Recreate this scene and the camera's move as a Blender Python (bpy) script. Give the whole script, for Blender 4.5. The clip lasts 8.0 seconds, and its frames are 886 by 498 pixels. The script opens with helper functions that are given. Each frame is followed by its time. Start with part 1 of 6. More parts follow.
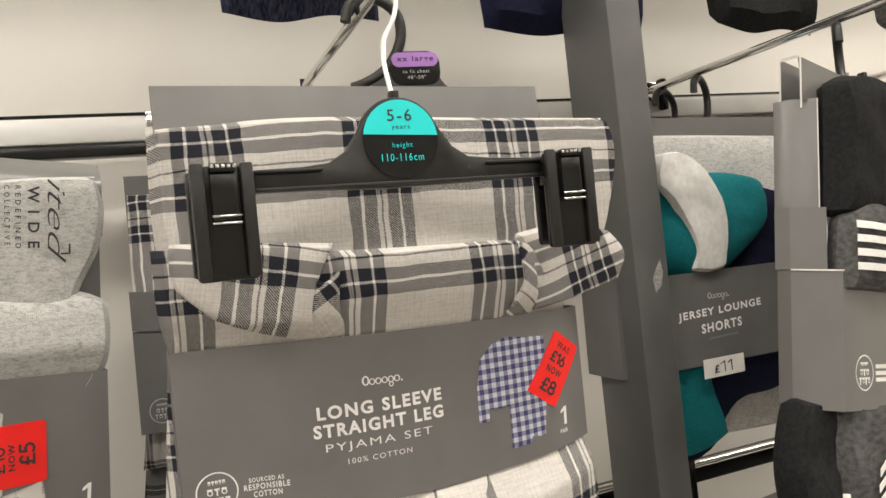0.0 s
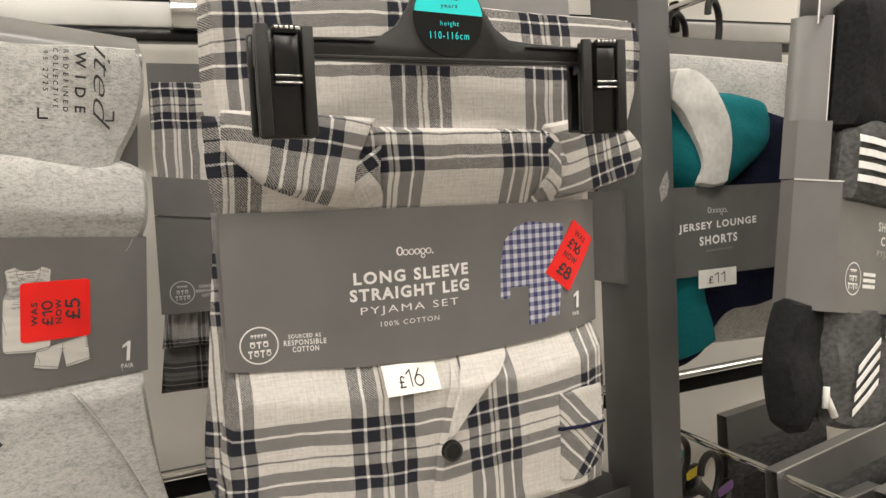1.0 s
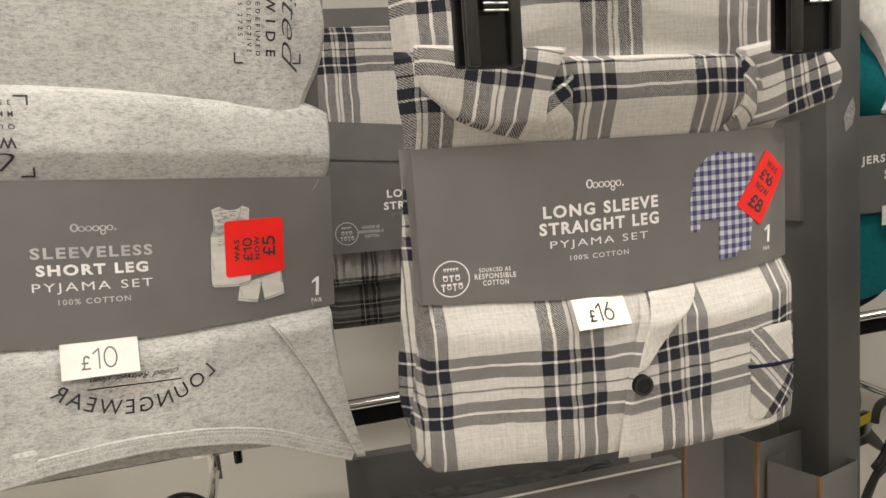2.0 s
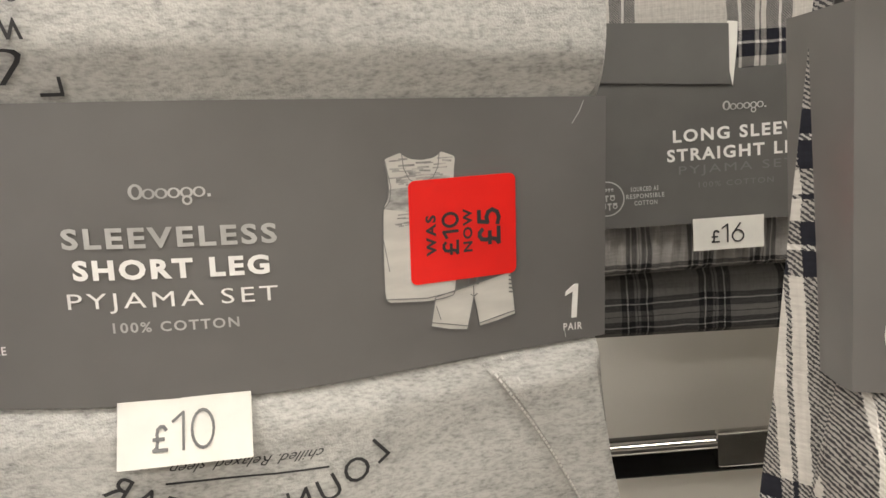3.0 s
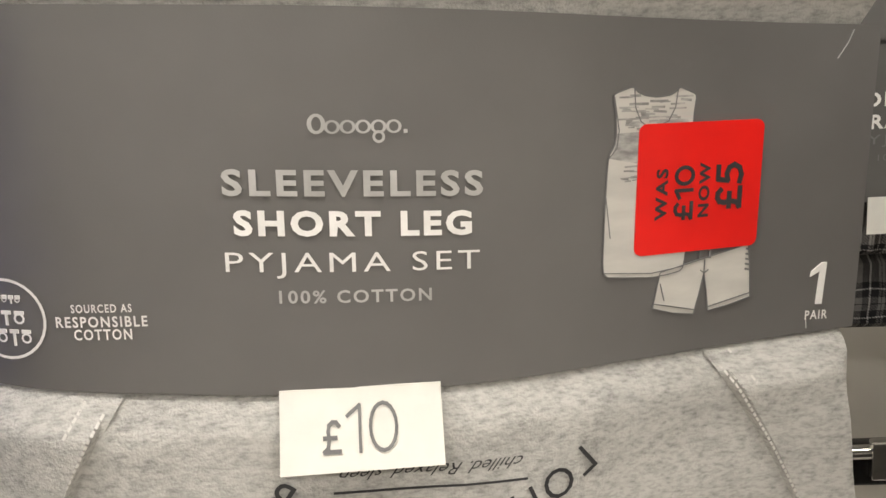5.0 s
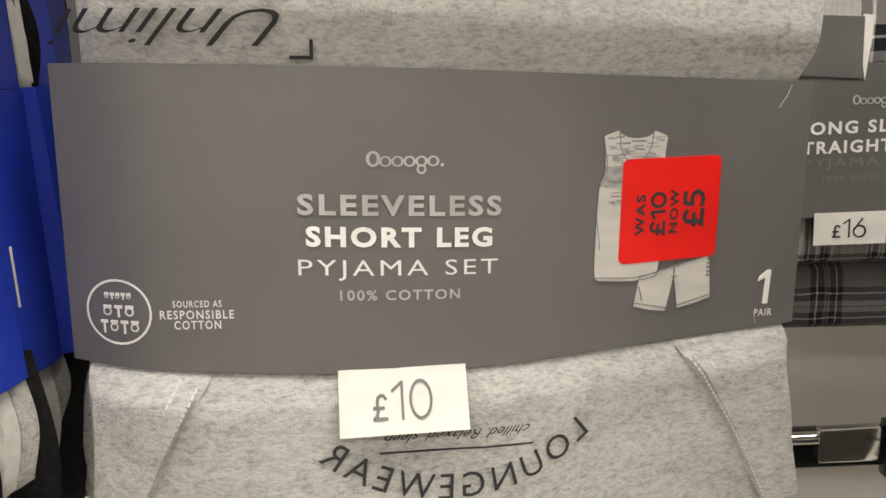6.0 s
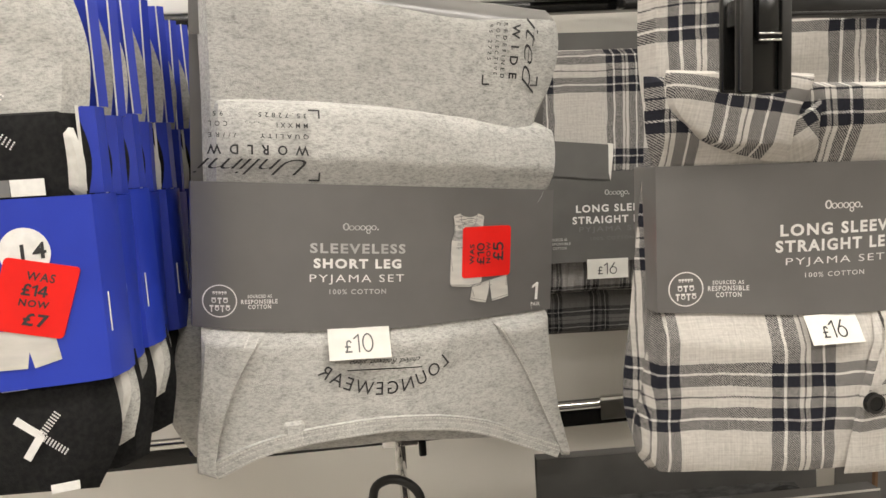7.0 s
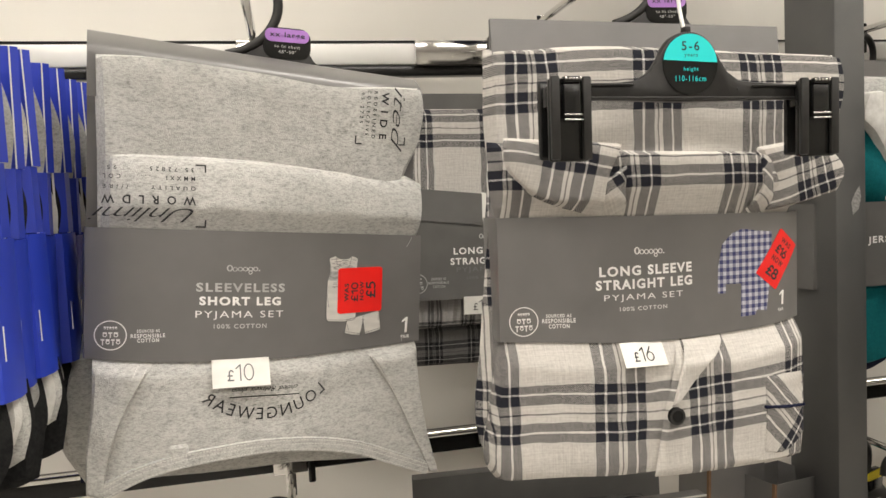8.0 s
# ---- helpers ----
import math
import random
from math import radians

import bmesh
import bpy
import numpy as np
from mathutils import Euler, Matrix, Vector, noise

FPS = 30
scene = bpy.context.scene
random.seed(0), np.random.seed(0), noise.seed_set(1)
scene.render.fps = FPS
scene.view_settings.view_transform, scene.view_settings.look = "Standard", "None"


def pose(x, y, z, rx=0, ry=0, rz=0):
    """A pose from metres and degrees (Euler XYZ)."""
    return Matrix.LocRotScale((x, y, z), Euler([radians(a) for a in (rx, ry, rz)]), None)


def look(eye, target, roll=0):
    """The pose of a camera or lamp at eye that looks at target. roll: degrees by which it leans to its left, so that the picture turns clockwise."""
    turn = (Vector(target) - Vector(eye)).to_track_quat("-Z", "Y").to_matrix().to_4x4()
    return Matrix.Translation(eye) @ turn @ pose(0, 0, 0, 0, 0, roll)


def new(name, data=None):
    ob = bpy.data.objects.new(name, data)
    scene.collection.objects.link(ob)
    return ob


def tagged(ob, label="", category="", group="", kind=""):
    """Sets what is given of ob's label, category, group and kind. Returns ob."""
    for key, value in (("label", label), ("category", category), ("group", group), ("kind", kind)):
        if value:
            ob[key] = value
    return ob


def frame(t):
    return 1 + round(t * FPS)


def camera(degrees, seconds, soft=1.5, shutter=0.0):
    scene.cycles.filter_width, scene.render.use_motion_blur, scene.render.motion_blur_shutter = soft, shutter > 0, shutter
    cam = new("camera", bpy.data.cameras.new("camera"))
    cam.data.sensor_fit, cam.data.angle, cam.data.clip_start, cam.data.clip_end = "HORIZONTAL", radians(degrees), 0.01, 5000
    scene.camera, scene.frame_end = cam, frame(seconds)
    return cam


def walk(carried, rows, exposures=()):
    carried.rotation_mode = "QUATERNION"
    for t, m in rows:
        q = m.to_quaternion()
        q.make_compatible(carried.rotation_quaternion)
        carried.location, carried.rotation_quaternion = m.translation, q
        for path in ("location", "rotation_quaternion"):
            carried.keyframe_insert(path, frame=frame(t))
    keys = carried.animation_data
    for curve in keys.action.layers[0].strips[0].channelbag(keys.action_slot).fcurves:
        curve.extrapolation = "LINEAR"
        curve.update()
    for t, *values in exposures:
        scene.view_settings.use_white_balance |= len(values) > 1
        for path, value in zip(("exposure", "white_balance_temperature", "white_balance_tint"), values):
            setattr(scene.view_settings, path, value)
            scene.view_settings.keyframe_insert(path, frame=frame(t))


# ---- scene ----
cam = camera(63.0, 8.0)
PATH = [
    (0, (-0.087, -0.419, 1.346), (0.643, 1.443, 1.338), -6.3),
    (0.5, (-0.105, -0.432, 1.322), (0.675, 1.406, 1.215), -4.2),
    (1, (-0.13, -0.432, 1.314), (0.632, 1.408, 1.128), -3.4),
    (1.5, (-0.159, -0.434, 1.31), (0.506, 1.436, 1.065), -3.8),
    (2, (-0.179, -0.415, 1.308), (0.289, 1.506, 1.005), -5.1),
    (2.2, (-0.185, -0.386, 1.292), (0.185, 1.561, 1.019), -5.4),
    (3.3, (-0.1755, -0.1026, 1.2826), (-0.425, 1.8446, 0.9006), -6.4),
    (3.5, (-0.1774, -0.0856, 1.277), (-0.446, 1.8604, 0.900), -6.1),
    (4, (-0.183, -0.0482, 1.2744), (-0.4464, 1.898, 0.897), -6.0),
    (4.5, (-0.1914, -0.0742, 1.274), (-0.457, 1.871, 0.8926), -5.8),
    (5, (-0.241, -0.1146, 1.2754), (-0.4676, 1.833, 0.8836), -5.3),
    (5.2, (-0.2504, -0.1116, 1.2764), (-0.4624, 1.836, 0.8744), -5.0),
    (6.3, (-0.256, -0.249, 1.294), (-0.319, 1.718, 0.939), -4.2),
    (6.5, (-0.26, -0.326, 1.298), (-0.229, 1.648, 0.979), -4.2),
    (7, (-0.276, -0.439, 1.312), (-0.079, 1.538, 1.082), -3.5),
    (7.5, (-0.251, -0.497, 1.317), (0.08, 1.468, 1.147), -2.9),
    (8, (-0.247, -0.519, 1.32), (0.172, 1.431, 1.18), -2.8),
]
walk(cam, [(t, look(eye, target, roll)) for t, eye, target, roll in PATH])

# ---- world and lights ----
world = bpy.data.worlds.new("world")
scene.world = world
world.use_nodes = True
world.node_tree.nodes["Background"].inputs[0].default_value = (1.0, 0.95, 0.88, 1)
world.node_tree.nodes["Background"].inputs[1].default_value = 0.05

LAMPS = [(x, y) for x in (-2.6, -0.9, 0.8, 2.5) for y in (-0.60, -2.5)]


# ---- materials ----
def material(name, colour, rough=0.6, metal=0.0, spec=0.5):
    m = bpy.data.materials.new(name)
    m.use_nodes = True
    b = m.node_tree.nodes["Principled BSDF"]
    b.inputs["Base Color"].default_value = (*colour, 1)
    b.inputs["Roughness"].default_value = rough
    b.inputs["Metallic"].default_value = metal
    b.inputs["Specular IOR Level"].default_value = spec
    return m, m.node_tree.nodes, m.node_tree.links, b


def mottled(name, c1, c2, scale, rough=0.6, metal=0.0, spec=0.5, stretch=(1, 1, 1), bump=0.0, fine=900, lo=0.35, hi=0.65):
    """Two tones mixed by stretched noise, with a fine bump."""
    m, n, l, b = material(name, c1, rough, metal, spec)
    co = n.new("ShaderNodeTexCoord")
    mp = n.new("ShaderNodeMapping")
    mp.inputs["Scale"].default_value = stretch
    no = n.new("ShaderNodeTexNoise")
    no.inputs["Scale"].default_value = scale
    no.inputs["Detail"].default_value = 5
    rp = n.new("ShaderNodeMapRange")
    rp.inputs["From Min"].default_value, rp.inputs["From Max"].default_value = lo, hi
    mx = n.new("ShaderNodeMix")
    mx.data_type = "RGBA"
    mx.inputs["A"].default_value, mx.inputs["B"].default_value = (*c1, 1), (*c2, 1)
    l.new(co.outputs["Object"], mp.inputs["Vector"])
    l.new(mp.outputs[0], no.inputs["Vector"])
    l.new(no.outputs["Fac"], rp.inputs["Value"])
    l.new(rp.outputs[0], mx.inputs["Factor"])
    l.new(mx.outputs["Result"], b.inputs["Base Color"])
    if bump:
        f = n.new("ShaderNodeTexNoise")
        f.inputs["Scale"].default_value = fine
        f.inputs["Detail"].default_value = 3
        l.new(mp.outputs[0], f.inputs["Vector"])
        bu = n.new("ShaderNodeBump")
        bu.inputs["Strength"].default_value = bump
        bu.inputs["Distance"].default_value = 0.001
        l.new(f.outputs["Fac"], bu.inputs["Height"])
        l.new(bu.outputs[0], b.inputs["Normal"])
    return m


def checked(name, period, stops_u, stops_v, light, dark, line, twill=True):
    """Woven check from the UV map (in metres). stops: (place in the period, thread tone 0 light, 1 dark, 0.5 bright line)."""
    m, n, l, b = material(name, light, 0.9, 0.0, 0.15)
    uv = n.new("ShaderNodeUVMap")
    se = n.new("ShaderNodeSeparateXYZ")
    # threads wander a little: slow waves of the cloth and a fuzzy edge
    at = uv.outputs[0]
    for scale, reach in ((45, 0.0030 if twill else 0.0004), (1500, 0.0010 if twill else 0.0)):
        wn = n.new("ShaderNodeTexNoise")
        wn.inputs["Scale"].default_value, wn.inputs["Detail"].default_value = scale, 1
        l.new(uv.outputs[0], wn.inputs["Vector"])
        off = n.new("ShaderNodeVectorMath")
        off.operation = "MULTIPLY_ADD"
        off.inputs[1].default_value, off.inputs[2].default_value = (reach,) * 3, (-reach / 2,) * 3
        l.new(wn.outputs["Color"], off.inputs[0])
        su = n.new("ShaderNodeVectorMath")
        l.new(at, su.inputs[0])
        l.new(off.outputs[0], su.inputs[1])
        at = su.outputs[0]
    l.new(at, se.inputs[0])

    def math_node(op, a, c):
        k = n.new("ShaderNodeMath")
        k.operation = op
        for i, v in enumerate((a, c)):
            if isinstance(v, (int, float)):
                k.inputs[i].default_value = v
            else:
                l.new(v, k.inputs[i])
        return k.outputs[0]

    def threads(axis, stops):
        f = math_node("FRACT", math_node("DIVIDE", se.outputs[axis], period["XY".index(axis)]), 0)
        r = n.new("ShaderNodeValToRGB")
        r.color_ramp.interpolation = "CONSTANT"
        while len(r.color_ramp.elements) < len(stops):
            r.color_ramp.elements.new(0.5)
        for e, (p, tone) in zip(r.color_ramp.elements, stops):
            e.position = p
            c = light if tone == 0 else dark if tone == 1 else line
            e.color = (*c, 1)
        l.new(f, r.inputs[0])
        return r.outputs[0]

    warp, weft = threads("X", stops_u), threads("Y", stops_v)
    mx = n.new("ShaderNodeMix")
    mx.data_type = "RGBA"
    # diagonal twill picks warp or weft thread by thread
    d = math_node("ADD", math_node("MULTIPLY", se.outputs["X"], 640.0), math_node("MULTIPLY", se.outputs["Y"], 640.0))
    tw = math_node("FRACT", d, 0)
    pick = math_node("GREATER_THAN", tw, 0.5)
    half = math_node("ADD", math_node("MULTIPLY", pick, 0.8 if twill else 0.0), 0.1 if twill else 0.5)
    l.new(half, mx.inputs["Factor"])
    l.new(warp, mx.inputs["A"])
    l.new(weft, mx.inputs["B"])
    # the darker thread shows more where a dark one crosses a light one
    dk = n.new("ShaderNodeMix")
    dk.data_type, dk.blend_type = "RGBA", "DARKEN"
    dk.inputs["Factor"].default_value = 0.30
    l.new(mx.outputs["Result"], dk.inputs["A"])
    lo = n.new("ShaderNodeMix")
    lo.data_type, lo.blend_type = "RGBA", "DARKEN"
    lo.inputs["Factor"].default_value = 1.0
    l.new(warp, lo.inputs["A"])
    l.new(weft, lo.inputs["B"])
    l.new(lo.outputs["Result"], dk.inputs["B"])
    no = n.new("ShaderNodeTexNoise")
    no.inputs["Scale"].default_value = 420
    no.inputs["Detail"].default_value = 4
    l.new(uv.outputs[0], no.inputs["Vector"])
    hs = n.new("ShaderNodeHueSaturation")
    l.new(dk.outputs["Result"], hs.inputs["Color"])
    # slubs: uneven threads along the warp and the weft
    slub = []
    for stretch in ((1, 0.05, 1), (0.05, 1, 1)):
        mp = n.new("ShaderNodeMapping")
        mp.inputs["Scale"].default_value = stretch
        sn = n.new("ShaderNodeTexNoise")
        sn.inputs["Scale"].default_value, sn.inputs["Detail"].default_value = 900, 2
        l.new(uv.outputs[0], mp.inputs["Vector"])
        l.new(mp.outputs[0], sn.inputs["Vector"])
        slub.append(sn.outputs["Fac"])
    uneven = math_node("MULTIPLY", math_node("ADD", slub[0], slub[1]), 0.42)
    l.new(math_node("ADD", math_node("ADD", math_node("MULTIPLY", no.outputs["Fac"], 0.34), uneven), 0.41), hs.inputs["Value"])
    l.new(hs.outputs[0], b.inputs["Base Color"])
    bu = n.new("ShaderNodeBump")
    bu.inputs["Strength"].default_value, bu.inputs["Distance"].default_value = 0.25, 0.0006
    l.new(math_node("ADD", tw, math_node("MULTIPLY", no.outputs["Fac"], 2.0)), bu.inputs["Height"])
    l.new(bu.outputs[0], b.inputs["Normal"])
    return m


CARD = mottled("grey_card", (0.118, 0.114, 0.110), (0.132, 0.128, 0.124), 30, 0.34, 0, 0.8, bump=0.03, fine=1500)
# the grey card again, darker: shade between the packs put into its colour
CARD_SHADED = mottled("shaded_grey_card", (0.10, 0.098, 0.094), (0.12, 0.117, 0.112), 25, 0.5, 0, 0.4, bump=0.03)
CARD_EDGE = material("card_edge", (0.62, 0.61, 0.58), 0.8)[0]
WHITE_INK = mottled("white_ink", (0.80, 0.79, 0.77), (0.72, 0.71, 0.69), 200, 0.5)
PALE_INK = mottled("silver_ink", (0.42, 0.42, 0.41), (0.55, 0.55, 0.54), 90, 0.35, 0.3)
DARK_INK = material("dark_ink", (0.025, 0.025, 0.027), 0.7)[0]
GREY_INK = material("grey_ink", (0.16, 0.16, 0.16), 0.7)[0]
RED = mottled("red_label", (0.80, 0.012, 0.008), (0.74, 0.010, 0.007), 60, 0.35, 0, 0.5)
PAPER = mottled("white_paper", (0.72, 0.71, 0.66), (0.66, 0.65, 0.61), 80, 0.7)


def marl(name, pale, deep):
    """Grey melange jersey: pale ground, dark flecks drawn out along the rows, cloudy patches and fine knit ribs."""
    m, n, l, b = material(name, pale, 0.95, 0.0, 0.1)
    co = n.new("ShaderNodeTexCoord")
    tone = None
    for scale, stretch, lo, hi, amount in ((1000, (0.42, 1, 1), 0.44, 0.72, 0.52), (400, (0.45, 1, 1), 0.44, 0.74, 0.46), (60, (0.7, 1, 1), 0.40, 0.72, 0.22)):
        mp = n.new("ShaderNodeMapping")
        mp.inputs["Scale"].default_value = stretch
        no = n.new("ShaderNodeTexNoise")
        no.inputs["Scale"].default_value, no.inputs["Detail"].default_value = scale, 4
        rp = n.new("ShaderNodeMapRange")
        rp.inputs["From Min"].default_value, rp.inputs["From Max"].default_value, rp.inputs["To Max"].default_value = lo, hi, amount
        l.new(co.outputs["Object"], mp.inputs["Vector"])
        l.new(mp.outputs[0], no.inputs["Vector"])
        l.new(no.outputs["Fac"], rp.inputs["Value"])
        if tone is None:
            tone = rp.outputs[0]
        else:
            ad = n.new("ShaderNodeMath")
            ad.operation, ad.use_clamp = "ADD", True
            l.new(tone, ad.inputs[0])
            l.new(rp.outputs[0], ad.inputs[1])
            tone = ad.outputs[0]
    mx = n.new("ShaderNodeMix")
    mx.data_type = "RGBA"
    mx.inputs["A"].default_value, mx.inputs["B"].default_value = (*pale, 1), (*deep, 1)
    l.new(tone, mx.inputs["Factor"])
    l.new(mx.outputs["Result"], b.inputs["Base Color"])
    ro = n.new("ShaderNodeTexNoise")
    ro.inputs["Scale"].default_value, ro.inputs["Detail"].default_value = 1300, 3
    l.new(co.outputs["Object"], ro.inputs["Vector"])
    bu = n.new("ShaderNodeBump")
    bu.inputs["Strength"].default_value, bu.inputs["Distance"].default_value = 0.55, 0.0009
    l.new(ro.outputs["Fac"], bu.inputs["Height"])
    l.new(bu.outputs[0], b.inputs["Normal"])
    return m


MARL = marl("grey_marl_jersey", (0.53, 0.525, 0.50), (0.235, 0.232, 0.222))
MID_MARL = marl("mid_grey_marl_jersey", (0.36, 0.355, 0.34), (0.18, 0.178, 0.17))
LIGHT_THREAD, DARK_THREAD, LINE_THREAD = (0.50, 0.478, 0.445), (0.017, 0.0177, 0.0245), (0.70, 0.685, 0.655)
BANDS_U = [(0, 1), (0.074, 0.5), (0.090, 1), (0.174, 0), (0.203, 1), (0.213, 0), (0.244, 1), (0.322, 0.5), (0.338, 1), (0.41, 0)]
BANDS_V = [(0, 1), (0.066, 0.5), (0.079, 1), (0.145, 0), (0.207, 1), (0.216, 0), (0.281, 1), (0.355, 0.5), (0.368, 1), (0.43, 0)]
PLAID = checked("plaid_brushed_cotton", (0.095, 0.105), BANDS_U, BANDS_V, LIGHT_THREAD, DARK_THREAD, LINE_THREAD)
DARK_PLAID = checked("charcoal_check_cotton", (0.052, 0.06), BANDS_U, BANDS_V, (0.115, 0.112, 0.107), (0.012, 0.012, 0.014), (0.36, 0.35, 0.34))
GATHER = checked("grey_check_cotton", (0.040, 0.05), BANDS_U, BANDS_V, (0.30, 0.29, 0.28), (0.02, 0.02, 0.022), (0.45, 0.44, 0.42))
GINGHAM = checked("small_blue_check_print", (0.0062, 0.0062), [(0, 1), (0.5, 0)], [(0, 1), (0.5, 0)], (0.50, 0.50, 0.56), (0.055, 0.06, 0.15), (0.5, 0.5, 0.56), False)
BLACK_PLASTIC = mottled("black_plastic", (0.014, 0.0135, 0.013), (0.020, 0.019, 0.018), 120, 0.40, 0, 0.35, bump=0.05, fine=700)
CLIP_PLASTIC = mottled("glossy_black_plastic", (0.007, 0.007, 0.007), (0.010, 0.010, 0.0095), 60, 0.22, 0, 0.4)
CHROME = mottled("chrome", (0.78, 0.77, 0.75), (0.70, 0.69, 0.67), 40, 0.12, 1.0)
WIRE = material("white_wire", (0.75, 0.75, 0.73), 0.3, 0.4)[0]
STEEL = mottled("grey_painted_steel", (0.072, 0.072, 0.071), (0.084, 0.083, 0.081), 18, 0.42, 0, 0.5, bump=0.06, fine=500)
RAIL_PAINT = mottled("pale_rail_enamel", (0.70, 0.69, 0.66), (0.64, 0.63, 0.60), 12, 0.25)
WALL = mottled("painted_panel", (0.68, 0.655, 0.60), (0.65, 0.625, 0.575), 3, 0.7, 0, 0.3, bump=0.04, fine=300)
TEAL_LABEL = material("turquoise_label", (0.01, 0.62, 0.62), 0.4)[0]
PURPLE_LABEL = material("purple_label", (0.36, 0.17, 0.50), 0.4)[0]
YELLOW_LABEL = material("yellow_label", (0.85, 0.68, 0.02), 0.4)[0]
MINT_LABEL = material("mint_label", (0.06, 0.60, 0.42), 0.4)[0]
BLUE = mottled("blue_card", (0.012, 0.032, 0.36), (0.018, 0.045, 0.43), 14, 0.45, bump=0.04, fine=800)
BLACK_JERSEY = mottled("black_jersey", (0.012, 0.012, 0.013), (0.02, 0.02, 0.02), 300, 0.95, 0, 0.1, bump=0.4)
CHARCOAL = mottled("charcoal_marl_jersey", (0.055, 0.054, 0.053), (0.10, 0.10, 0.098), 260, 0.95, 0, 0.1, (0.35, 1, 1), 0.4)
TEAL = mottled("teal_jersey", (0.004, 0.105, 0.12), (0.006, 0.13, 0.145), 300, 0.9, 0, 0.15, bump=0.4)
NAVY = mottled("navy_jersey", (0.008, 0.009, 0.025), (0.012, 0.014, 0.034), 300, 0.92, 0, 0.12, bump=0.4)
WHITE_TAPE = mottled("white_elastic", (0.62, 0.61, 0.58), (0.54, 0.53, 0.50), 200, 0.85, 0, 0.1, bump=0.4)
GLOW = bpy.data.materials.new("lamp_diffuser")
GLOW.use_nodes = True
GLOW.node_tree.nodes["Principled BSDF"].inputs["Emission Color"].default_value = (1.0, 0.935, 0.85, 1)
GLOW.node_tree.nodes["Principled BSDF"].inputs["Emission Strength"].default_value = 28.0
FLOOR = mottled("vinyl_floor", (0.36, 0.34, 0.31), (0.32, 0.30, 0.28), 6, 0.35)
# pale so the added wall throws fill and sheen onto the cards
AISLE = mottled("aisle_bounce_panel", (0.55, 0.54, 0.51), (0.49, 0.48, 0.455), 3, 0.8)
PLASTER = mottled("ceiling_tile", (0.72, 0.71, 0.68), (0.68, 0.67, 0.64), 15, 0.9)


# ---- builders ----
def thing(name, label, category, m=Matrix(), group="", kind=""):
    ob = new(name)
    ob.matrix_basis = m
    return tagged(ob, label, category, group, kind)


def part(name, bm, mat, parent, label="", smooth=True):
    me = bpy.data.meshes.new(name)
    bm.normal_update()
    for e in bm.edges:
        if len(e.link_faces) == 2 and e.calc_face_angle(0.0) > 0.65:
            e.smooth = False
    bm.to_mesh(me)
    bm.free()
    me.materials.append(mat)
    if smooth:
        me.polygons.foreach_set("use_smooth", [True] * len(me.polygons))
    ob = new(name, me)
    ob.parent = parent
    if label:
        ob["label"] = label
    return ob


def parts(name, bms, mat, parent, label="", smooth=True):
    """Several alike pieces, each a part of its own."""
    for bm in bms:
        part(name, bm, mat, parent, label, smooth)


def box(x0, x1, y0, y1, z0, z1, bevel=0.0, seg=2):
    bm = bmesh.new()
    bmesh.ops.create_cube(bm, size=1)
    for v in bm.verts:
        v.co = Vector((x0 if v.co.x < 0 else x1, y0 if v.co.y < 0 else y1, z0 if v.co.z < 0 else z1))
    if bevel:
        bmesh.ops.bevel(bm, geom=bm.edges[:], offset=bevel, segments=seg, affect="EDGES", profile=0.5)
    return bm


def tube(points, radius, seg=10, closed_ends=True):
    """A round bar along points."""
    bm = bmesh.new()
    pts = [Vector(p) for p in points]
    rings, side = [], None
    for i, p in enumerate(pts):
        d = (pts[min(i + 1, len(pts) - 1)] - pts[max(i - 1, 0)]).normalized()
        side = d.orthogonal().normalized() if side is None else (side - d * side.dot(d)).normalized()
        up = d.cross(side)
        rings.append([bm.verts.new(p + radius * (math.cos(a) * side + math.sin(a) * up)) for a in [2 * math.pi * k / seg for k in range(seg)]])
    for a, c in zip(rings, rings[1:]):
        for k in range(seg):
            bm.faces.new((a[k], a[(k + 1) % seg], c[(k + 1) % seg], c[k]))
    bm.faces.new(rings[0][::-1])
    bm.faces.new(rings[-1])
    bmesh.ops.recalc_face_normals(bm, faces=bm.faces[:])
    return bm


def plate(outline, y0, y1, bevel=0.0, seg=2):
    """An outline in x and z, from y0 (front) to y1."""
    bm = bmesh.new()
    f = bm.faces.new([bm.verts.new((x, y0, z)) for x, z in outline])
    e = bmesh.ops.extrude_face_region(bm, geom=[f])
    for v in e["geom"]:
        if isinstance(v, bmesh.types.BMVert):
            v.co.y = y1
    bmesh.ops.recalc_face_normals(bm, faces=bm.faces[:])
    if bevel:
        edges = [d for d in bm.edges if abs(d.verts[0].co.y - d.verts[1].co.y) < 1e-6]
        bmesh.ops.bevel(bm, geom=edges, offset=bevel, segments=seg, affect="EDGES", profile=0.5)
    return bm


def spline(knots):
    """Smooth curve through (place, value) knots."""
    xs, ys = np.array([k[0] for k in knots], float), np.array([k[1] for k in knots], float)
    slopes = np.gradient(ys, xs)

    def value(x):
        x = min(max(x, xs[0]), xs[-1])
        i = min(int(np.searchsorted(xs, x, "right")) - 1, len(xs) - 2)
        h = xs[i + 1] - xs[i]
        t = (x - xs[i]) / h
        return float(ys[i] * (1 + 2 * t) * (1 - t) ** 2 + h * slopes[i] * t * (1 - t) ** 2 + ys[i + 1] * t * t * (3 - 2 * t) + h * slopes[i + 1] * t * t * (t - 1))
    return value


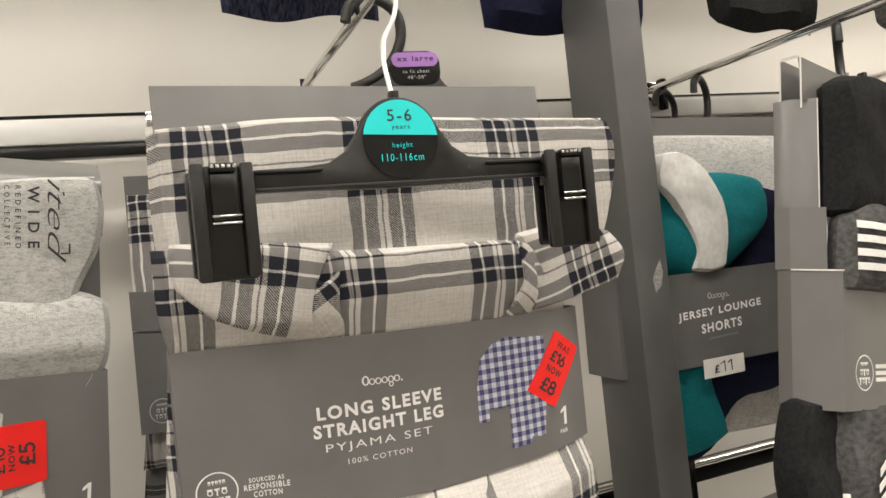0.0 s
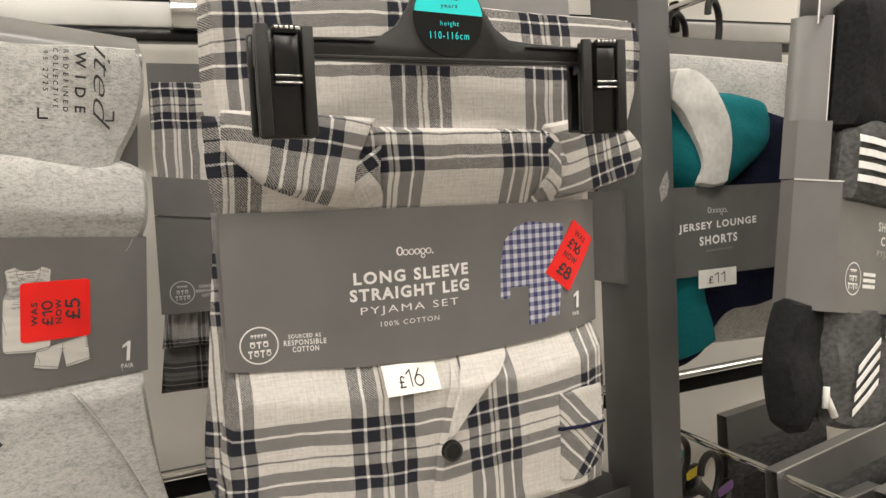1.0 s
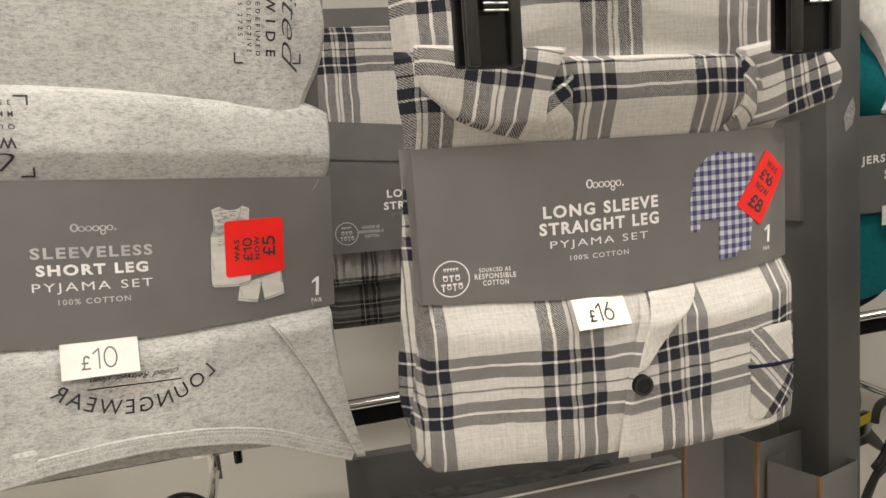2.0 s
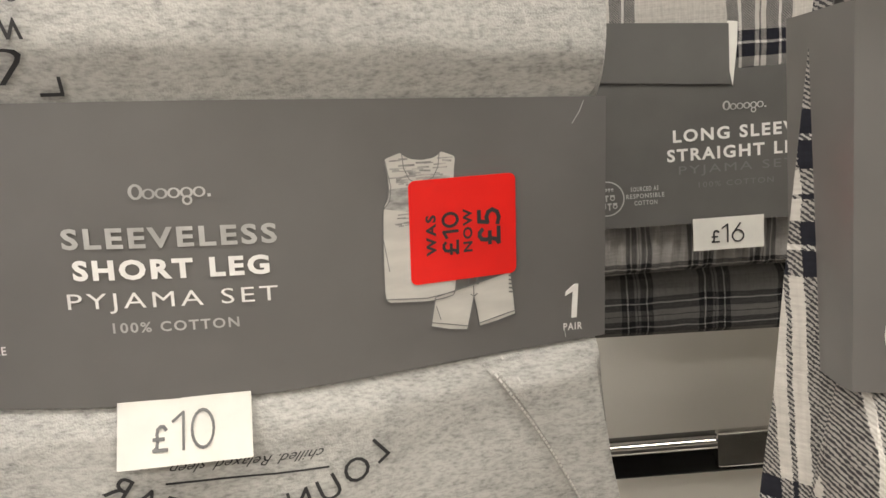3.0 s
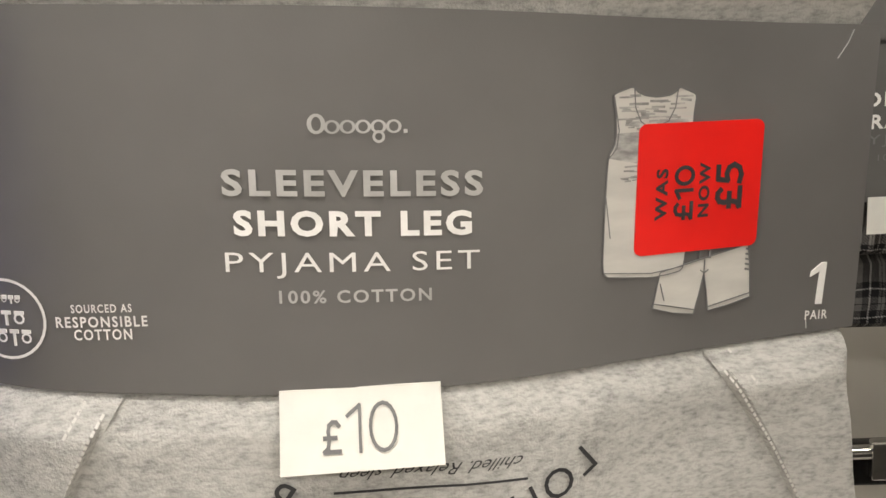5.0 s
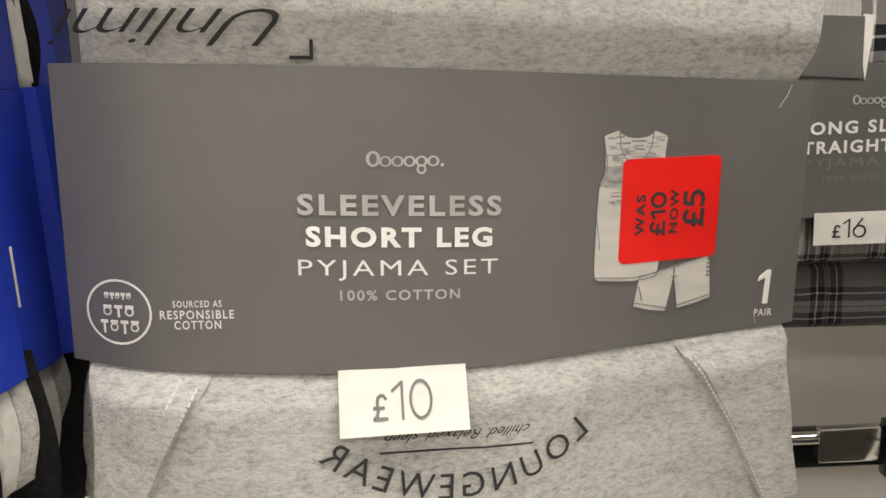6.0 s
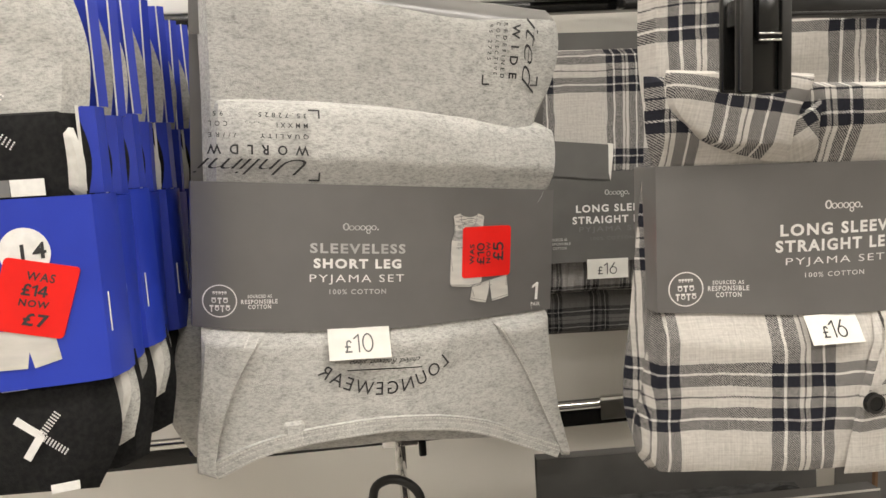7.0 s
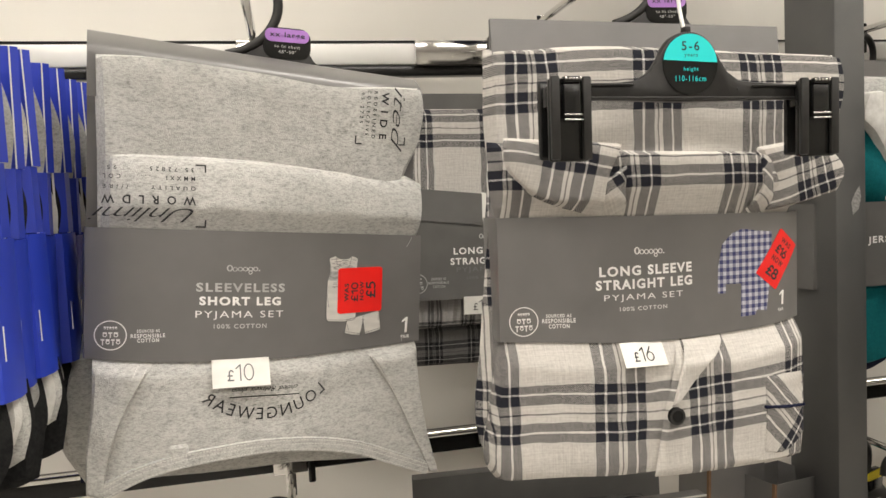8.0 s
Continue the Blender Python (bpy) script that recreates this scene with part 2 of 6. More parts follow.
def curve2(points):
    """Smooth curve of 0..1 through points of a plane."""
    d = [0.0]
    for a, c in zip(points, points[1:]):
        d.append(d[-1] + math.dist(a, c))
    fx, fz = [spline([(q / d[-1], p[k]) for q, p in zip(d, points)]) for k in (0, 1)]
    return lambda s: (fx(s), fz(s))


def patch(top, bottom, left, right):
    """A patch of 0..1 x 0..1 between four edge curves, given as points in x and z; t runs down."""
    a, b, c, d = curve2(top), curve2(bottom), curve2(left), curve2(right)

    def at(s, t):
        out = []
        for k in (0, 1):
            v = (1 - t) * a(s)[k] + t * b(s)[k] + (1 - s) * c(t)[k] + s * d(t)[k]
            v -= (1 - s) * (1 - t) * a(0)[k] + s * (1 - t) * a(1)[k] + (1 - s) * t * b(0)[k] + s * t * b(1)[k]
            out.append(v)
        return out
    return at


def swell(q, n):
    return max(0.0, 1 - abs(2 * q - 1) ** n) ** (1 / n)


def cushion(flat, y, front, back=0.006, nu=36, nv=20, power=(5, 5), relief=None, turn=0.0, shift=(0, 0), under=None):
    """A soft folded layer of cloth: a patch that swells by front (a number or a function of s, t) towards the viewer, closed behind.
    y: number or function of x. UV in metres."""
    bm = bmesh.new()
    uvl = bm.loops.layers.uv.new("UVMap")
    fy = y if callable(y) else (lambda x: y)
    ff = front if callable(front) else (lambda s, t: front)
    tex, sheets = {}, []
    for sign in (1, 0):
        rows = []
        for j in range(nv + 1):
            row = []
            for i in range(nu + 1):
                s, t = i / nu, j / nv
                x, z = flat(s, t)
                k = swell(s, power[0]) * swell(t, power[1])
                if sign:
                    yy = fy(x) - ff(s, t) * k - (relief(x, z) * min(1, 3 * k) if relief else 0)
                    if under:
                        yy = max(yy, under(x, z))
                    v = bm.verts.new((x, yy, z))
                elif i in (0, nu) or j in (0, nv):
                    v = sheets[0][j][i]
                else:
                    yb = fy(x) + back * k
                    v = bm.verts.new((x, max(yb, under(x, z) + 0.0006) if under else yb, z))
                cs, sn = math.cos(turn), math.sin(turn)
                tex[v] = (shift[0] + x * cs + z * sn, shift[1] - x * sn + z * cs)
                row.append(v)
            rows.append(row)
        sheets.append(rows)
        for j in range(nv):
            for i in range(nu):
                q = [rows[j][i], rows[j + 1][i], rows[j + 1][i + 1], rows[j][i + 1]]
                f = bm.faces.new(q if sign else q[::-1])
                for lp in f.loops:
                    lp[uvl].uv = tex[lp.vert]
    return bm


def held(surface, low, high, slope=0.42):
    """How far forward cloth may come that a card band between the heights low and high (numbers or functions of x) holds down."""
    lo = low if callable(low) else (lambda x: low)
    hi = high if callable(high) else (lambda x: high)

    def at(x, z):
        away = max(lo(x) - z, z - hi(x), 0.0)
        return surface(x) + 0.0022 - slope * away - (0.6 * away) ** 0.5 * 0.012
    return at


def folds(seed, size, height, slant=0.0):
    """Soft random folds, and smaller creases, of cloth."""
    def at(x, z):
        p = Vector((x + slant * z, seed * 3.7, z)) / size
        return height * (noise.noise(p) + 0.45 * noise.noise(p * 2.3) + 0.2 * noise.noise(p * 5.1))
    return at


def sheet(us, vs, surf, thick=0.0006):
    """A thin card over places us x vs of the surface surf(u, v) -> point."""
    bm = bmesh.new()
    both = []
    for k in (0, 1):
        both.append([[bm.verts.new(Vector(surf(u, v)) + Vector((0, k * thick, 0))) for u in us] for v in vs])
    nu, nv = len(us), len(vs)
    for k, g in enumerate(both):
        for j in range(nv - 1):
            for i in range(nu - 1):
                q = [g[j][i], g[j][i + 1], g[j + 1][i + 1], g[j + 1][i]]
                bm.faces.new(q if k == 0 else q[::-1])
    a, b = both
    for i in range(nu - 1):
        bm.faces.new((a[0][i + 1], a[0][i], b[0][i], b[0][i + 1]))
        bm.faces.new((a[-1][i], a[-1][i + 1], b[-1][i + 1], b[-1][i]))
    for j in range(nv - 1):
        bm.faces.new((a[j][0], a[j + 1][0], b[j + 1][0], b[j][0]))
        bm.faces.new((a[j + 1][-1], a[j][-1], b[j][-1], b[j + 1][-1]))
    bmesh.ops.recalc_face_normals(bm, faces=bm.faces[:])
    return bm


def span(a, b, n):
    return [a + (b - a) * i / n for i in range(n + 1)]


def sleeve(profile, v0, v1, n=6, thick=0.0007):
    """A card band: profile of (x, y) points, upright from v0 to v1 (numbers or functions of x)."""
    lo = v0 if callable(v0) else (lambda x: v0)
    hi = v1 if callable(v1) else (lambda x: v1)
    bm = bmesh.new()
    m = len(profile)
    normals = []
    for i in range(m):
        a, c = Vector(profile[max(i - 1, 0)]), Vector(profile[min(i + 1, m - 1)])
        d = (c - a).normalized()
        normals.append(Vector((d.y, -d.x)))
    g = []
    for k in (0, 1):
        g.append([[bm.verts.new((x - k * thick * normals[i].x, y - k * thick * normals[i].y, lo(x) + (hi(x) - lo(x)) * j / n)) for i, (x, y) in enumerate(profile)] for j in range(n + 1)])
    for k in (0, 1):
        for j in range(n):
            for i in range(m - 1):
                bm.faces.new((g[k][j][i], g[k][j][i + 1], g[k][j + 1][i + 1], g[k][j + 1][i]))
    for j in (0, n):
        for i in range(m - 1):
            bm.faces.new((g[0][j][i], g[0][j][i + 1], g[1][j][i + 1], g[1][j][i]))
    for i in (0, m - 1):
        for j in range(n):
            bm.faces.new((g[0][j][i], g[0][j + 1][i], g[1][j + 1][i], g[1][j][i]))
    bmesh.ops.recalc_face_normals(bm, faces=bm.faces[:])
    return bm


def lay(outline, surf, lift=0.0004, n=1):
    """A thin printed or stuck shape with that outline, laid on surf."""
    bm = bmesh.new()
    f = bm.faces.new([bm.verts.new((u, 0, v)) for u, v in outline])
    f.normal_update()
    bmesh.ops.triangulate(bm, faces=[f])
    if n > 1:
        bmesh.ops.subdivide_edges(bm, edges=bm.edges[:], cuts=n - 1, use_grid_fill=True)
    e = bmesh.ops.extrude_face_region(bm, geom=bm.faces[:])
    top = {v for v in e["geom"] if isinstance(v, bmesh.types.BMVert)}
    for v in bm.verts:
        p = Vector(surf(v.co.x, v.co.z))
        v.co = p + Vector((0, -lift if v in top else -0.00005, 0))
    bmesh.ops.recalc_face_normals(bm, faces=bm.faces[:])
    return bm


def written(text, p0, e1, e2, surf, lift=0.0005, bold=0.0, arc=None, space=1.22, shear=0.0):
    """Raised print: the text fills the parallelogram p0, p0 + e1, p0 + e2 (base line, height) on surf."""
    cu = bpy.data.curves.new("text", "FONT")
    cu.body, cu.offset, cu.resolution_u, cu.space_character, cu.shear = text, bold, 3, space, shear
    ob = new("text", cu)
    bpy.context.view_layer.update()
    me = bpy.data.meshes.new_from_object(ob.evaluated_get(bpy.context.evaluated_depsgraph_get()))
    bpy.data.objects.remove(ob)
    bpy.data.curves.remove(cu)
    bm = bmesh.new()
    bm.from_mesh(me)
    bpy.data.meshes.remove(me)
    xs, ys = [v.co.x for v in bm.verts], [v.co.y for v in bm.verts]
    x0, x1, y0, y1 = min(xs), max(xs), min(ys), max(ys)
    bmesh.ops.subdivide_edges(bm, edges=[e for e in bm.edges if e.calc_length() > 0.35], cuts=2)
    for v in bm.verts:
        a, c = (v.co.x - x0) / (x1 - x0), (v.co.y - y0) / (y1 - y0)
        u, w = p0[0] + a * e1[0] + c * e2[0], p0[1] + a * e1[1] + c * e2[1]
        if arc:
            u, w = arc(a, c)
        v.co = Vector(surf(u, w)) + Vector((0, -lift, 0))
    bmesh.ops.recalc_face_normals(bm, faces=bm.faces[:])
    return bm


def ring_of(cu, cv, r0, r1, n=32):
    return ([(cu + r1 * math.cos(2 * math.pi * k / n), cv + r1 * math.sin(2 * math.pi * k / n)) for k in range(n)],
            [(cu + r0 * math.cos(2 * math.pi * k / n), cv + r0 * math.sin(2 * math.pi * k / n)) for k in range(n)])


def ring_on(cu, cv, r0, r1, surf, lift=0.0005, n=32):
    out, inn = ring_of(cu, cv, r0, r1, n)
    bm = bmesh.new()
    a = [bm.verts.new(Vector(surf(*p)) + Vector((0, -lift, 0))) for p in out]
    b = [bm.verts.new(Vector(surf(*p)) + Vector((0, -lift, 0))) for p in inn]
    for k in range(n):
        bm.faces.new((a[k], a[(k + 1) % n], b[(k + 1) % n], b[k]))
    bmesh.ops.recalc_face_normals(bm, faces=bm.faces[:])
    return bm


def rounded(u0, u1, v0, v1, r, n=4):
    pts = []
    for cu, cv, a in ((u1 - r, v1 - r, 0), (u0 + r, v1 - r, 90), (u0 + r, v0 + r, 180), (u1 - r, v0 + r, 270)):
        pts += [(cu + r * math.cos(radians(a + 90 * k / n)), cv + r * math.sin(radians(a + 90 * k / n))) for k in range(n + 1)]
    return pts


def merge(bms):
    """One bmesh from several."""
    out = bmesh.new()
    for b in bms:
        me = bpy.data.meshes.new("m")
        b.to_mesh(me)
        b.free()
        out.from_mesh(me)
        bpy.data.meshes.remove(me)
    return out


# ---- room ----
def slab(name, bm, mat, label, category, kind="structure"):
    return tagged(part(name, bm, mat, None, "", False), label, category, "", kind)


slab("wall_back", box(-4, 4, 0.43, 0.53, 0, 3.0), WALL, "beige painted display wall panel behind the rails", "wall")
# wall_front is unseen: added to close the room and bounce light back
slab("wall_front", box(-4, 4, -5.1, -5.0, 0, 3.0), AISLE, "unseen plain beige wall added across the aisle, pale for bounce light", "wall")
slab("wall_left", box(-4.1, -4, -5.0, 0.43, 0, 3.0), WALL, "plain beige shop wall at the aisle's end", "wall")
slab("wall_right", box(4, 4.1, -5.0, 0.43, 0, 3.0), WALL, "plain beige shop wall at the aisle's end", "wall")
slab("floor", box(-4.1, 4.1, -5.1, 0.53, -0.1, 0), FLOOR, "grey vinyl shop floor", "floor")
slab("ceiling", box(-4.1, 4.1, -5.1, 0.53, 3.0, 3.1), PLASTER, "white tiled shop ceiling", "ceiling")
for lx, ly in LAMPS:
    lamp = thing("ceiling_light", "long white ceiling light panel, switched on", "ceiling light", pose(lx, ly, 2.96), "ceiling lights")
    part("frame", merge([box(-0.62, 0.62, -0.17, -0.15, -0.02, 0.039), box(-0.62, 0.62, 0.15, 0.17, -0.02, 0.039), box(-0.62, -0.6, -0.149, 0.149, -0.02, 0.039), box(0.6, 0.62, -0.149, 0.149, -0.02, 0.039)]), RAIL_PAINT, lamp)
    part("diffuser", box(-0.598, 0.598, -0.148, 0.148, -0.005, 0.0), GLOW, lamp, "glowing white diffuser")

# ---- rails, post and arms ----
post = thing("display_post", "dark grey painted steel upright post with scuffed edge", "post", pose(0, 0, 0))
part("upright", box(0.311, 0.348, 0.128, 0.205, 0, 2.2, 0.003), STEEL, post)
part("foot_plate", box(0.28, 0.38, 0.07, 0.27, -0.004, 0.012, 0.003), STEEL, post)
scuff = lambda u, v: (u, 0.1279, v)
part("scuff", lay([(0.331, 1.282), (0.338, 1.288), (0.341, 1.300), (0.339, 1.312), (0.334, 1.305), (0.329, 1.295)], scuff, 0.0003), mottled("bare_scuffed_steel", (0.30, 0.29, 0.28), (0.16, 0.158, 0.155), 400, 0.5), post, "pale scuff in the paint")

top_rail = thing("crossbar", "pale enamelled flat crossbar along the wall", "rail", group="crossbars")
part("bar", box(-2.2, 0.85, 0.345, 0.36, 1.481, 1.507, 0.004), RAIL_PAINT, top_rail)
part("lip", box(-2.2, 0.85, 0.346, 0.362, 1.468, 1.480, 0.001), CLIP_PLASTIC, top_rail, "dark lower lip")
part("upper_lip", box(-2.2, 0.85, 0.347, 0.362, 1.5078, 1.5100, 0.0005), CLIP_PLASTIC, top_rail, "thin dark upper edge")
low_rail = thing("crossbar", "black crossbar with chrome top edge along the wall", "rail", group="crossbars")
part("bar", box(-2.2, 2.2, 0.342, 0.36, 1.005, 1.032, 0.003), CLIP_PLASTIC, low_rail)
part("chrome_edge", tube([(-2.2, 0.342, 1.030), (2.2, 0.342, 1.030)], 0.005), CHROME, low_rail, "bright chrome edge")


def prong(x, z, near, far=0.344, radius=0.0045, clip=None):
    """A straight chrome hanging prong with its clip on the crossbar."""
    a = thing("display_prong", "chrome display prong clipped to the crossbar", "prong", group="display prongs")
    part("rod", tube([(x, far + 0.012, z), (x, near, z), (x, near - 0.012, z + 0.014)], radius), CHROME, a)
    x0, x1, z0, z1 = clip or (x - 0.02, x + 0.02, z - 0.012, z + 0.012)
    part("bracket", box(x0, x1, far - 0.008, far - 0.001, z0, z1, 0.002), CHROME, a, "chrome clip-on bracket")
    part("end_cap", box(x1 + 0.0005, x1 + 0.009, far - 0.012, far - 0.0005, z0 - 0.012, z1 + 0.004, 0.002), CLIP_PLASTIC, a, "black end cap")
    part("stay", box(x - 0.006, x + 0.006, far - 0.0005, far + 0.0006, min(z0, z) - 0.01, max(z1, z) + 0.006, 0.0002), CHROME, a, "flat chrome stay")
    return a


prong(0.077, 1.533, -0.07, clip=(-0.085, 0.004, 1.479, 1.508))
prong(0.51, 1.513, -0.12)
prong(0.873, 1.516, 0.05)
prong(-0.27, 1.503, -0.02, clip=(-0.29, -0.25, 1.479, 1.508))
prong(-0.56, 1.533, -0.10, clip=(-0.58, -0.54, 1.479, 1.508))
prong(0.49, 0.972, 0.0, clip=(0.47, 0.51, 1.000, 1.036))
prong(0.10, 0.985, 0.02, clip=(-0.03, 0.015, 1.012, 1.040))
prong(-0.26, 0.985, 0.05, clip=(-0.28, -0.24, 1.004, 1.036))


# ---- pyjama packs ----
def marks(parent, pairs, width, surf, mat, label, lift=0.0002):
    """Printed strokes, each a piece of its own."""
    for a, b in pairs:
        part("print", lay(strip(a, b, width), surf, lift), mat, parent, label, False)


def word_mark(parent, u0, u1, v0, v1, surf, mat, name="logo_mark"):
    """A brand mark as a row of plain round shapes with a dot."""
    w = (u1 - u0) / 6.4
    bits = []
    for k in range(6):
        c = u0 + w * (k + 0.5)
        big = k == 0
        h = (v1 - v0) * (1.0 if big else 0.68)
        out = [(c + 0.52 * w * math.cos(a) * (1.15 if big else 1), v0 + h / 2 + h / 2 * math.sin(a)) for a in [2 * math.pi * q / 14 for q in range(14)]]
        inn = [(c + 0.31 * w * math.cos(a), v0 + h / 2 + h * 0.35 * math.sin(a)) for a in [2 * math.pi * q / 14 for q in range(14)]]
        bm = bmesh.new()
        a1 = [bm.verts.new(Vector(surf(*p)) + Vector((0, -0.0005, 0))) for p in out]
        a2 = [bm.verts.new(Vector(surf(*p)) + Vector((0, -0.0005, 0))) for p in inn]
        for q in range(14):
            bm.faces.new((a1[q], a1[(q + 1) % 14], a2[(q + 1) % 14], a2[q]))
        if k == 4:
            bits.append(ring_on(c, v0 - 0.16 * (v1 - v0), 0.24 * w, 0.42 * w, surf, 0.0005, 12))
        bits.append(bm)
    bits.append(lay([(u1 - 0.25 * w, v0), (u1, v0), (u1, v0 + 0.25 * w), (u1 - 0.25 * w, v0 + 0.25 * w)], surf, 0.0005))
    part(name, merge(bits), mat, parent, "plain brand mark", False)


def figure_one(parent, u0, u1, v0, v1, surf):
    w, h = u1 - u0, v1 - v0
    part("figure", lay([(u0 + 0.50 * w, v0), (u0 + 0.86 * w, v0), (u0 + 0.98 * w, v1), (u0 + 0.70 * w, v1), (u0 + 0.12 * w, v1 - 0.20 * h), (u0 + 0.06 * w, v1 - 0.33 * h), (u0 + 0.60 * w, v1 - 0.21 * h)], surf, 0.0005), WHITE_INK, parent, "printed figure one", False)


def badge(parent, cu, cv, r, surf, mat=None):
    """The round badge: a ring with plain marks in it."""
    mat = mat or WHITE_INK
    bits = [ring_on(cu, cv, r * 0.93, r, surf)]
    for dv, half, h, n in ((0.48, 0.42, 0.2, 5), (0.02, 0.5, 0.36, 3), (-0.46, 0.62, 0.4, 4)):
        w = 2 * half * r / n
        for k in range(n):
            u = cu - half * r + w * (k + 0.5)
            bits.append(ring_on(u, cv + dv * r, 0.26 * w, 0.42 * w, surf, n=10) if (k + n) % 2 else lay([(u - 0.1 * w, cv + (dv - h / 2) * r), (u + 0.1 * w, cv + (dv - h / 2) * r), (u + 0.1 * w, cv + (dv + h / 2) * r), (u - 0.1 * w, cv + (dv + h / 2) * r)], surf, 0.0005))
            bits.append(lay([(u - 0.36 * w, cv + (dv + h / 2 - 0.09) * r), (u + 0.36 * w, cv + (dv + h / 2 - 0.09) * r), (u + 0.36 * w, cv + (dv + h / 2) * r), (u - 0.36 * w, cv + (dv + h / 2) * r)], surf, 0.0005))
    part("badge", merge(bits), mat, parent, "round white badge with plain marks", False)


def line_of(parent, text, u0, u1, v0, v1, surf, mat, bold=0.0, lean=0.0):
    part("lettering", written(text, (u0, v0), (u1 - u0, lean), (0, v1 - v0), surf, bold=bold), mat, parent, "", False)


GLYPHS = {
    "1": (0.50, [[(0.06, 0.76), (0.34, 0.98), (0.34, 0.0)]]),
    "0": (0.74, [[(0.36 + 0.29 * math.cos(radians(a)), 0.5 + 0.5 * math.sin(radians(a))) for a in range(0, 361, 18)]]),
    "4": (0.70, [[(0.50, 0.0), (0.50, 1.0), (0.04, 0.30), (0.68, 0.30)]]),
    "5": (0.66, [[(0.56, 1.0), (0.17, 1.0), (0.12, 0.57), (0.32, 0.63), (0.50, 0.54), (0.58, 0.32), (0.48, 0.09), (0.28, 0.0), (0.05, 0.07)]]),
    "6": (0.70, [[(0.46, 1.0), (0.26, 0.70), (0.09, 0.42)], [(0.34 + 0.28 * math.cos(radians(a)), 0.31 + 0.31 * math.sin(radians(a))) for a in range(0, 361, 20)]]),
    "8": (0.70, [[(0.34 + 0.23 * math.cos(radians(a)), 0.75 + 0.24 * math.sin(radians(a))) for a in range(0, 361, 20)], [(0.34 + 0.29 * math.cos(radians(a)), 0.26 + 0.26 * math.sin(radians(a))) for a in range(0, 361, 20)]]),
    "\u00a3": (0.74, [[(0.60, 0.84), (0.50, 0.97), (0.36, 0.98), (0.24, 0.88), (0.21, 0.68), (0.24, 0.40), (0.20, 0.14), (0.06, 0.02), (0.64, 0.02)], [(0.06, 0.47), (0.50, 0.47)]]),
}


def numerals(text, p0, e1, e2, surf, weight=0.1, lift=0.0005):
    """Figures drawn with an even pen over the parallelogram p0, e1, e2; weight is the pen's width against the height."""
    total = sum(GLYPHS[c][0] for c in text)
    bits, x = [], 0.0
    pen = weight * math.hypot(*e2)
    at = lambda a, c: (p0[0] + a * e1[0] + c * e2[0], p0[1] + a * e1[1] + c * e2[1])
    for c in text:
        width, paths = GLYPHS[c]
        for path in paths:
            pts = [at((x + a) / total, b) for a, b in path]
            for a, b in zip(pts, pts[1:]):
                d = Vector((b[0] - a[0], b[1] - a[1])).normalized() * pen * 0.3
                bits.append(lay(strip((a[0] - d.x, a[1] - d.y), (b[0] + d.x, b[1] + d.y), pen), surf, lift))
        x += width
    return merge(bits)


def strip(a, b, w):
    d = Vector((b[0] - a[0], b[1] - a[1])).normalized()
    n = (-d.y * w / 2, d.x * w / 2)
    return [(a[0] - n[0], a[1] - n[1]), (b[0] - n[0], b[1] - n[1]), (b[0] + n[0], b[1] + n[1]), (a[0] + n[0], a[1] + n[1])]


def price_tag(parent, text, u0, u1, v0, v1, surf):
    flat = lambda u, v: (u, surf((u0 + u1) / 2, v) - 0.0022, v)
    tag = part("price_tag", sheet(span(u0, u1, 4), span(v0, v1, 8), flat, 0.0004), PAPER, parent, "small white price tag")
    w, h = u1 - u0, v1 - v0
    ink = GREY_INK if text == "10" else DARK_INK
    part("pound_sign", numerals("\u00a3", (u0 + 0.255 * w, v0 + 0.24 * h), (0.125 * w, 0), (0, 0.36 * h), flat, 0.13), ink, tag, "", False)
    part("price", numerals(text, (u0 + 0.39 * w, v0 + 0.23 * h), (0.345 * w, 0), (0, 0.56 * h), flat, 0.072), ink, tag, "", False)


def sticker(parent, p0, e1, e2, surf, lines, label, r=0.06):
    """A red label over the parallelogram p0, e1 (along its text), e2 (up its text)."""
    pt = lambda a, c: (p0[0] + a * e1[0] + c * e2[0], p0[1] + a * e1[1] + c * e2[1])
    body = part("reduced_label", lay([pt(a, c) for a, c in rounded(0, 1, 0, 1, r)], surf, 0.0009, 5), RED, parent, label, False)
    for text, a0, a1, c0, c1, bold in lines:
        q = pt(a0, c0)
        along, tall = ((a1 - a0) * e1[0], (a1 - a0) * e1[1]), ((c1 - c0) * e2[0], (c1 - c0) * e2[1])
        figures = all(c in GLYPHS for c in text)
        part("lettering", numerals(text, q, along, tall, surf, 0.19, 0.0012) if figures else written(text, q, along, tall, surf, 0.0011, bold), DARK_INK, body, "", False)


# grey sleeveless set
G_BULGE = spline([(-0.137, 0.0), (-0.12, -0.008), (-0.075, -0.0155), (-0.03, -0.019), (0.007, -0.0165), (0.06, -0.007), (0.1, -0.0015), (0.136, 0.0)])
g_card = lambda u, v: (u, G_BULGE(u), v)
G_LOW, G_HIGH = (lambda x: -0.0478 - 0.0055 * max(0.0, 1 - (x / 0.137) ** 2)), (lambda x: 0.0502 - 0.010 * (x + 0.137))
G_HELD = held(G_BULGE, G_LOW, G_HIGH)
G_AT = pose(-0.26, 0.098, 1.249, 0, 4.6, 13.4) @ pose(-0.0043, 0, 0.0008) @ Matrix.Scale(1.011, 4)


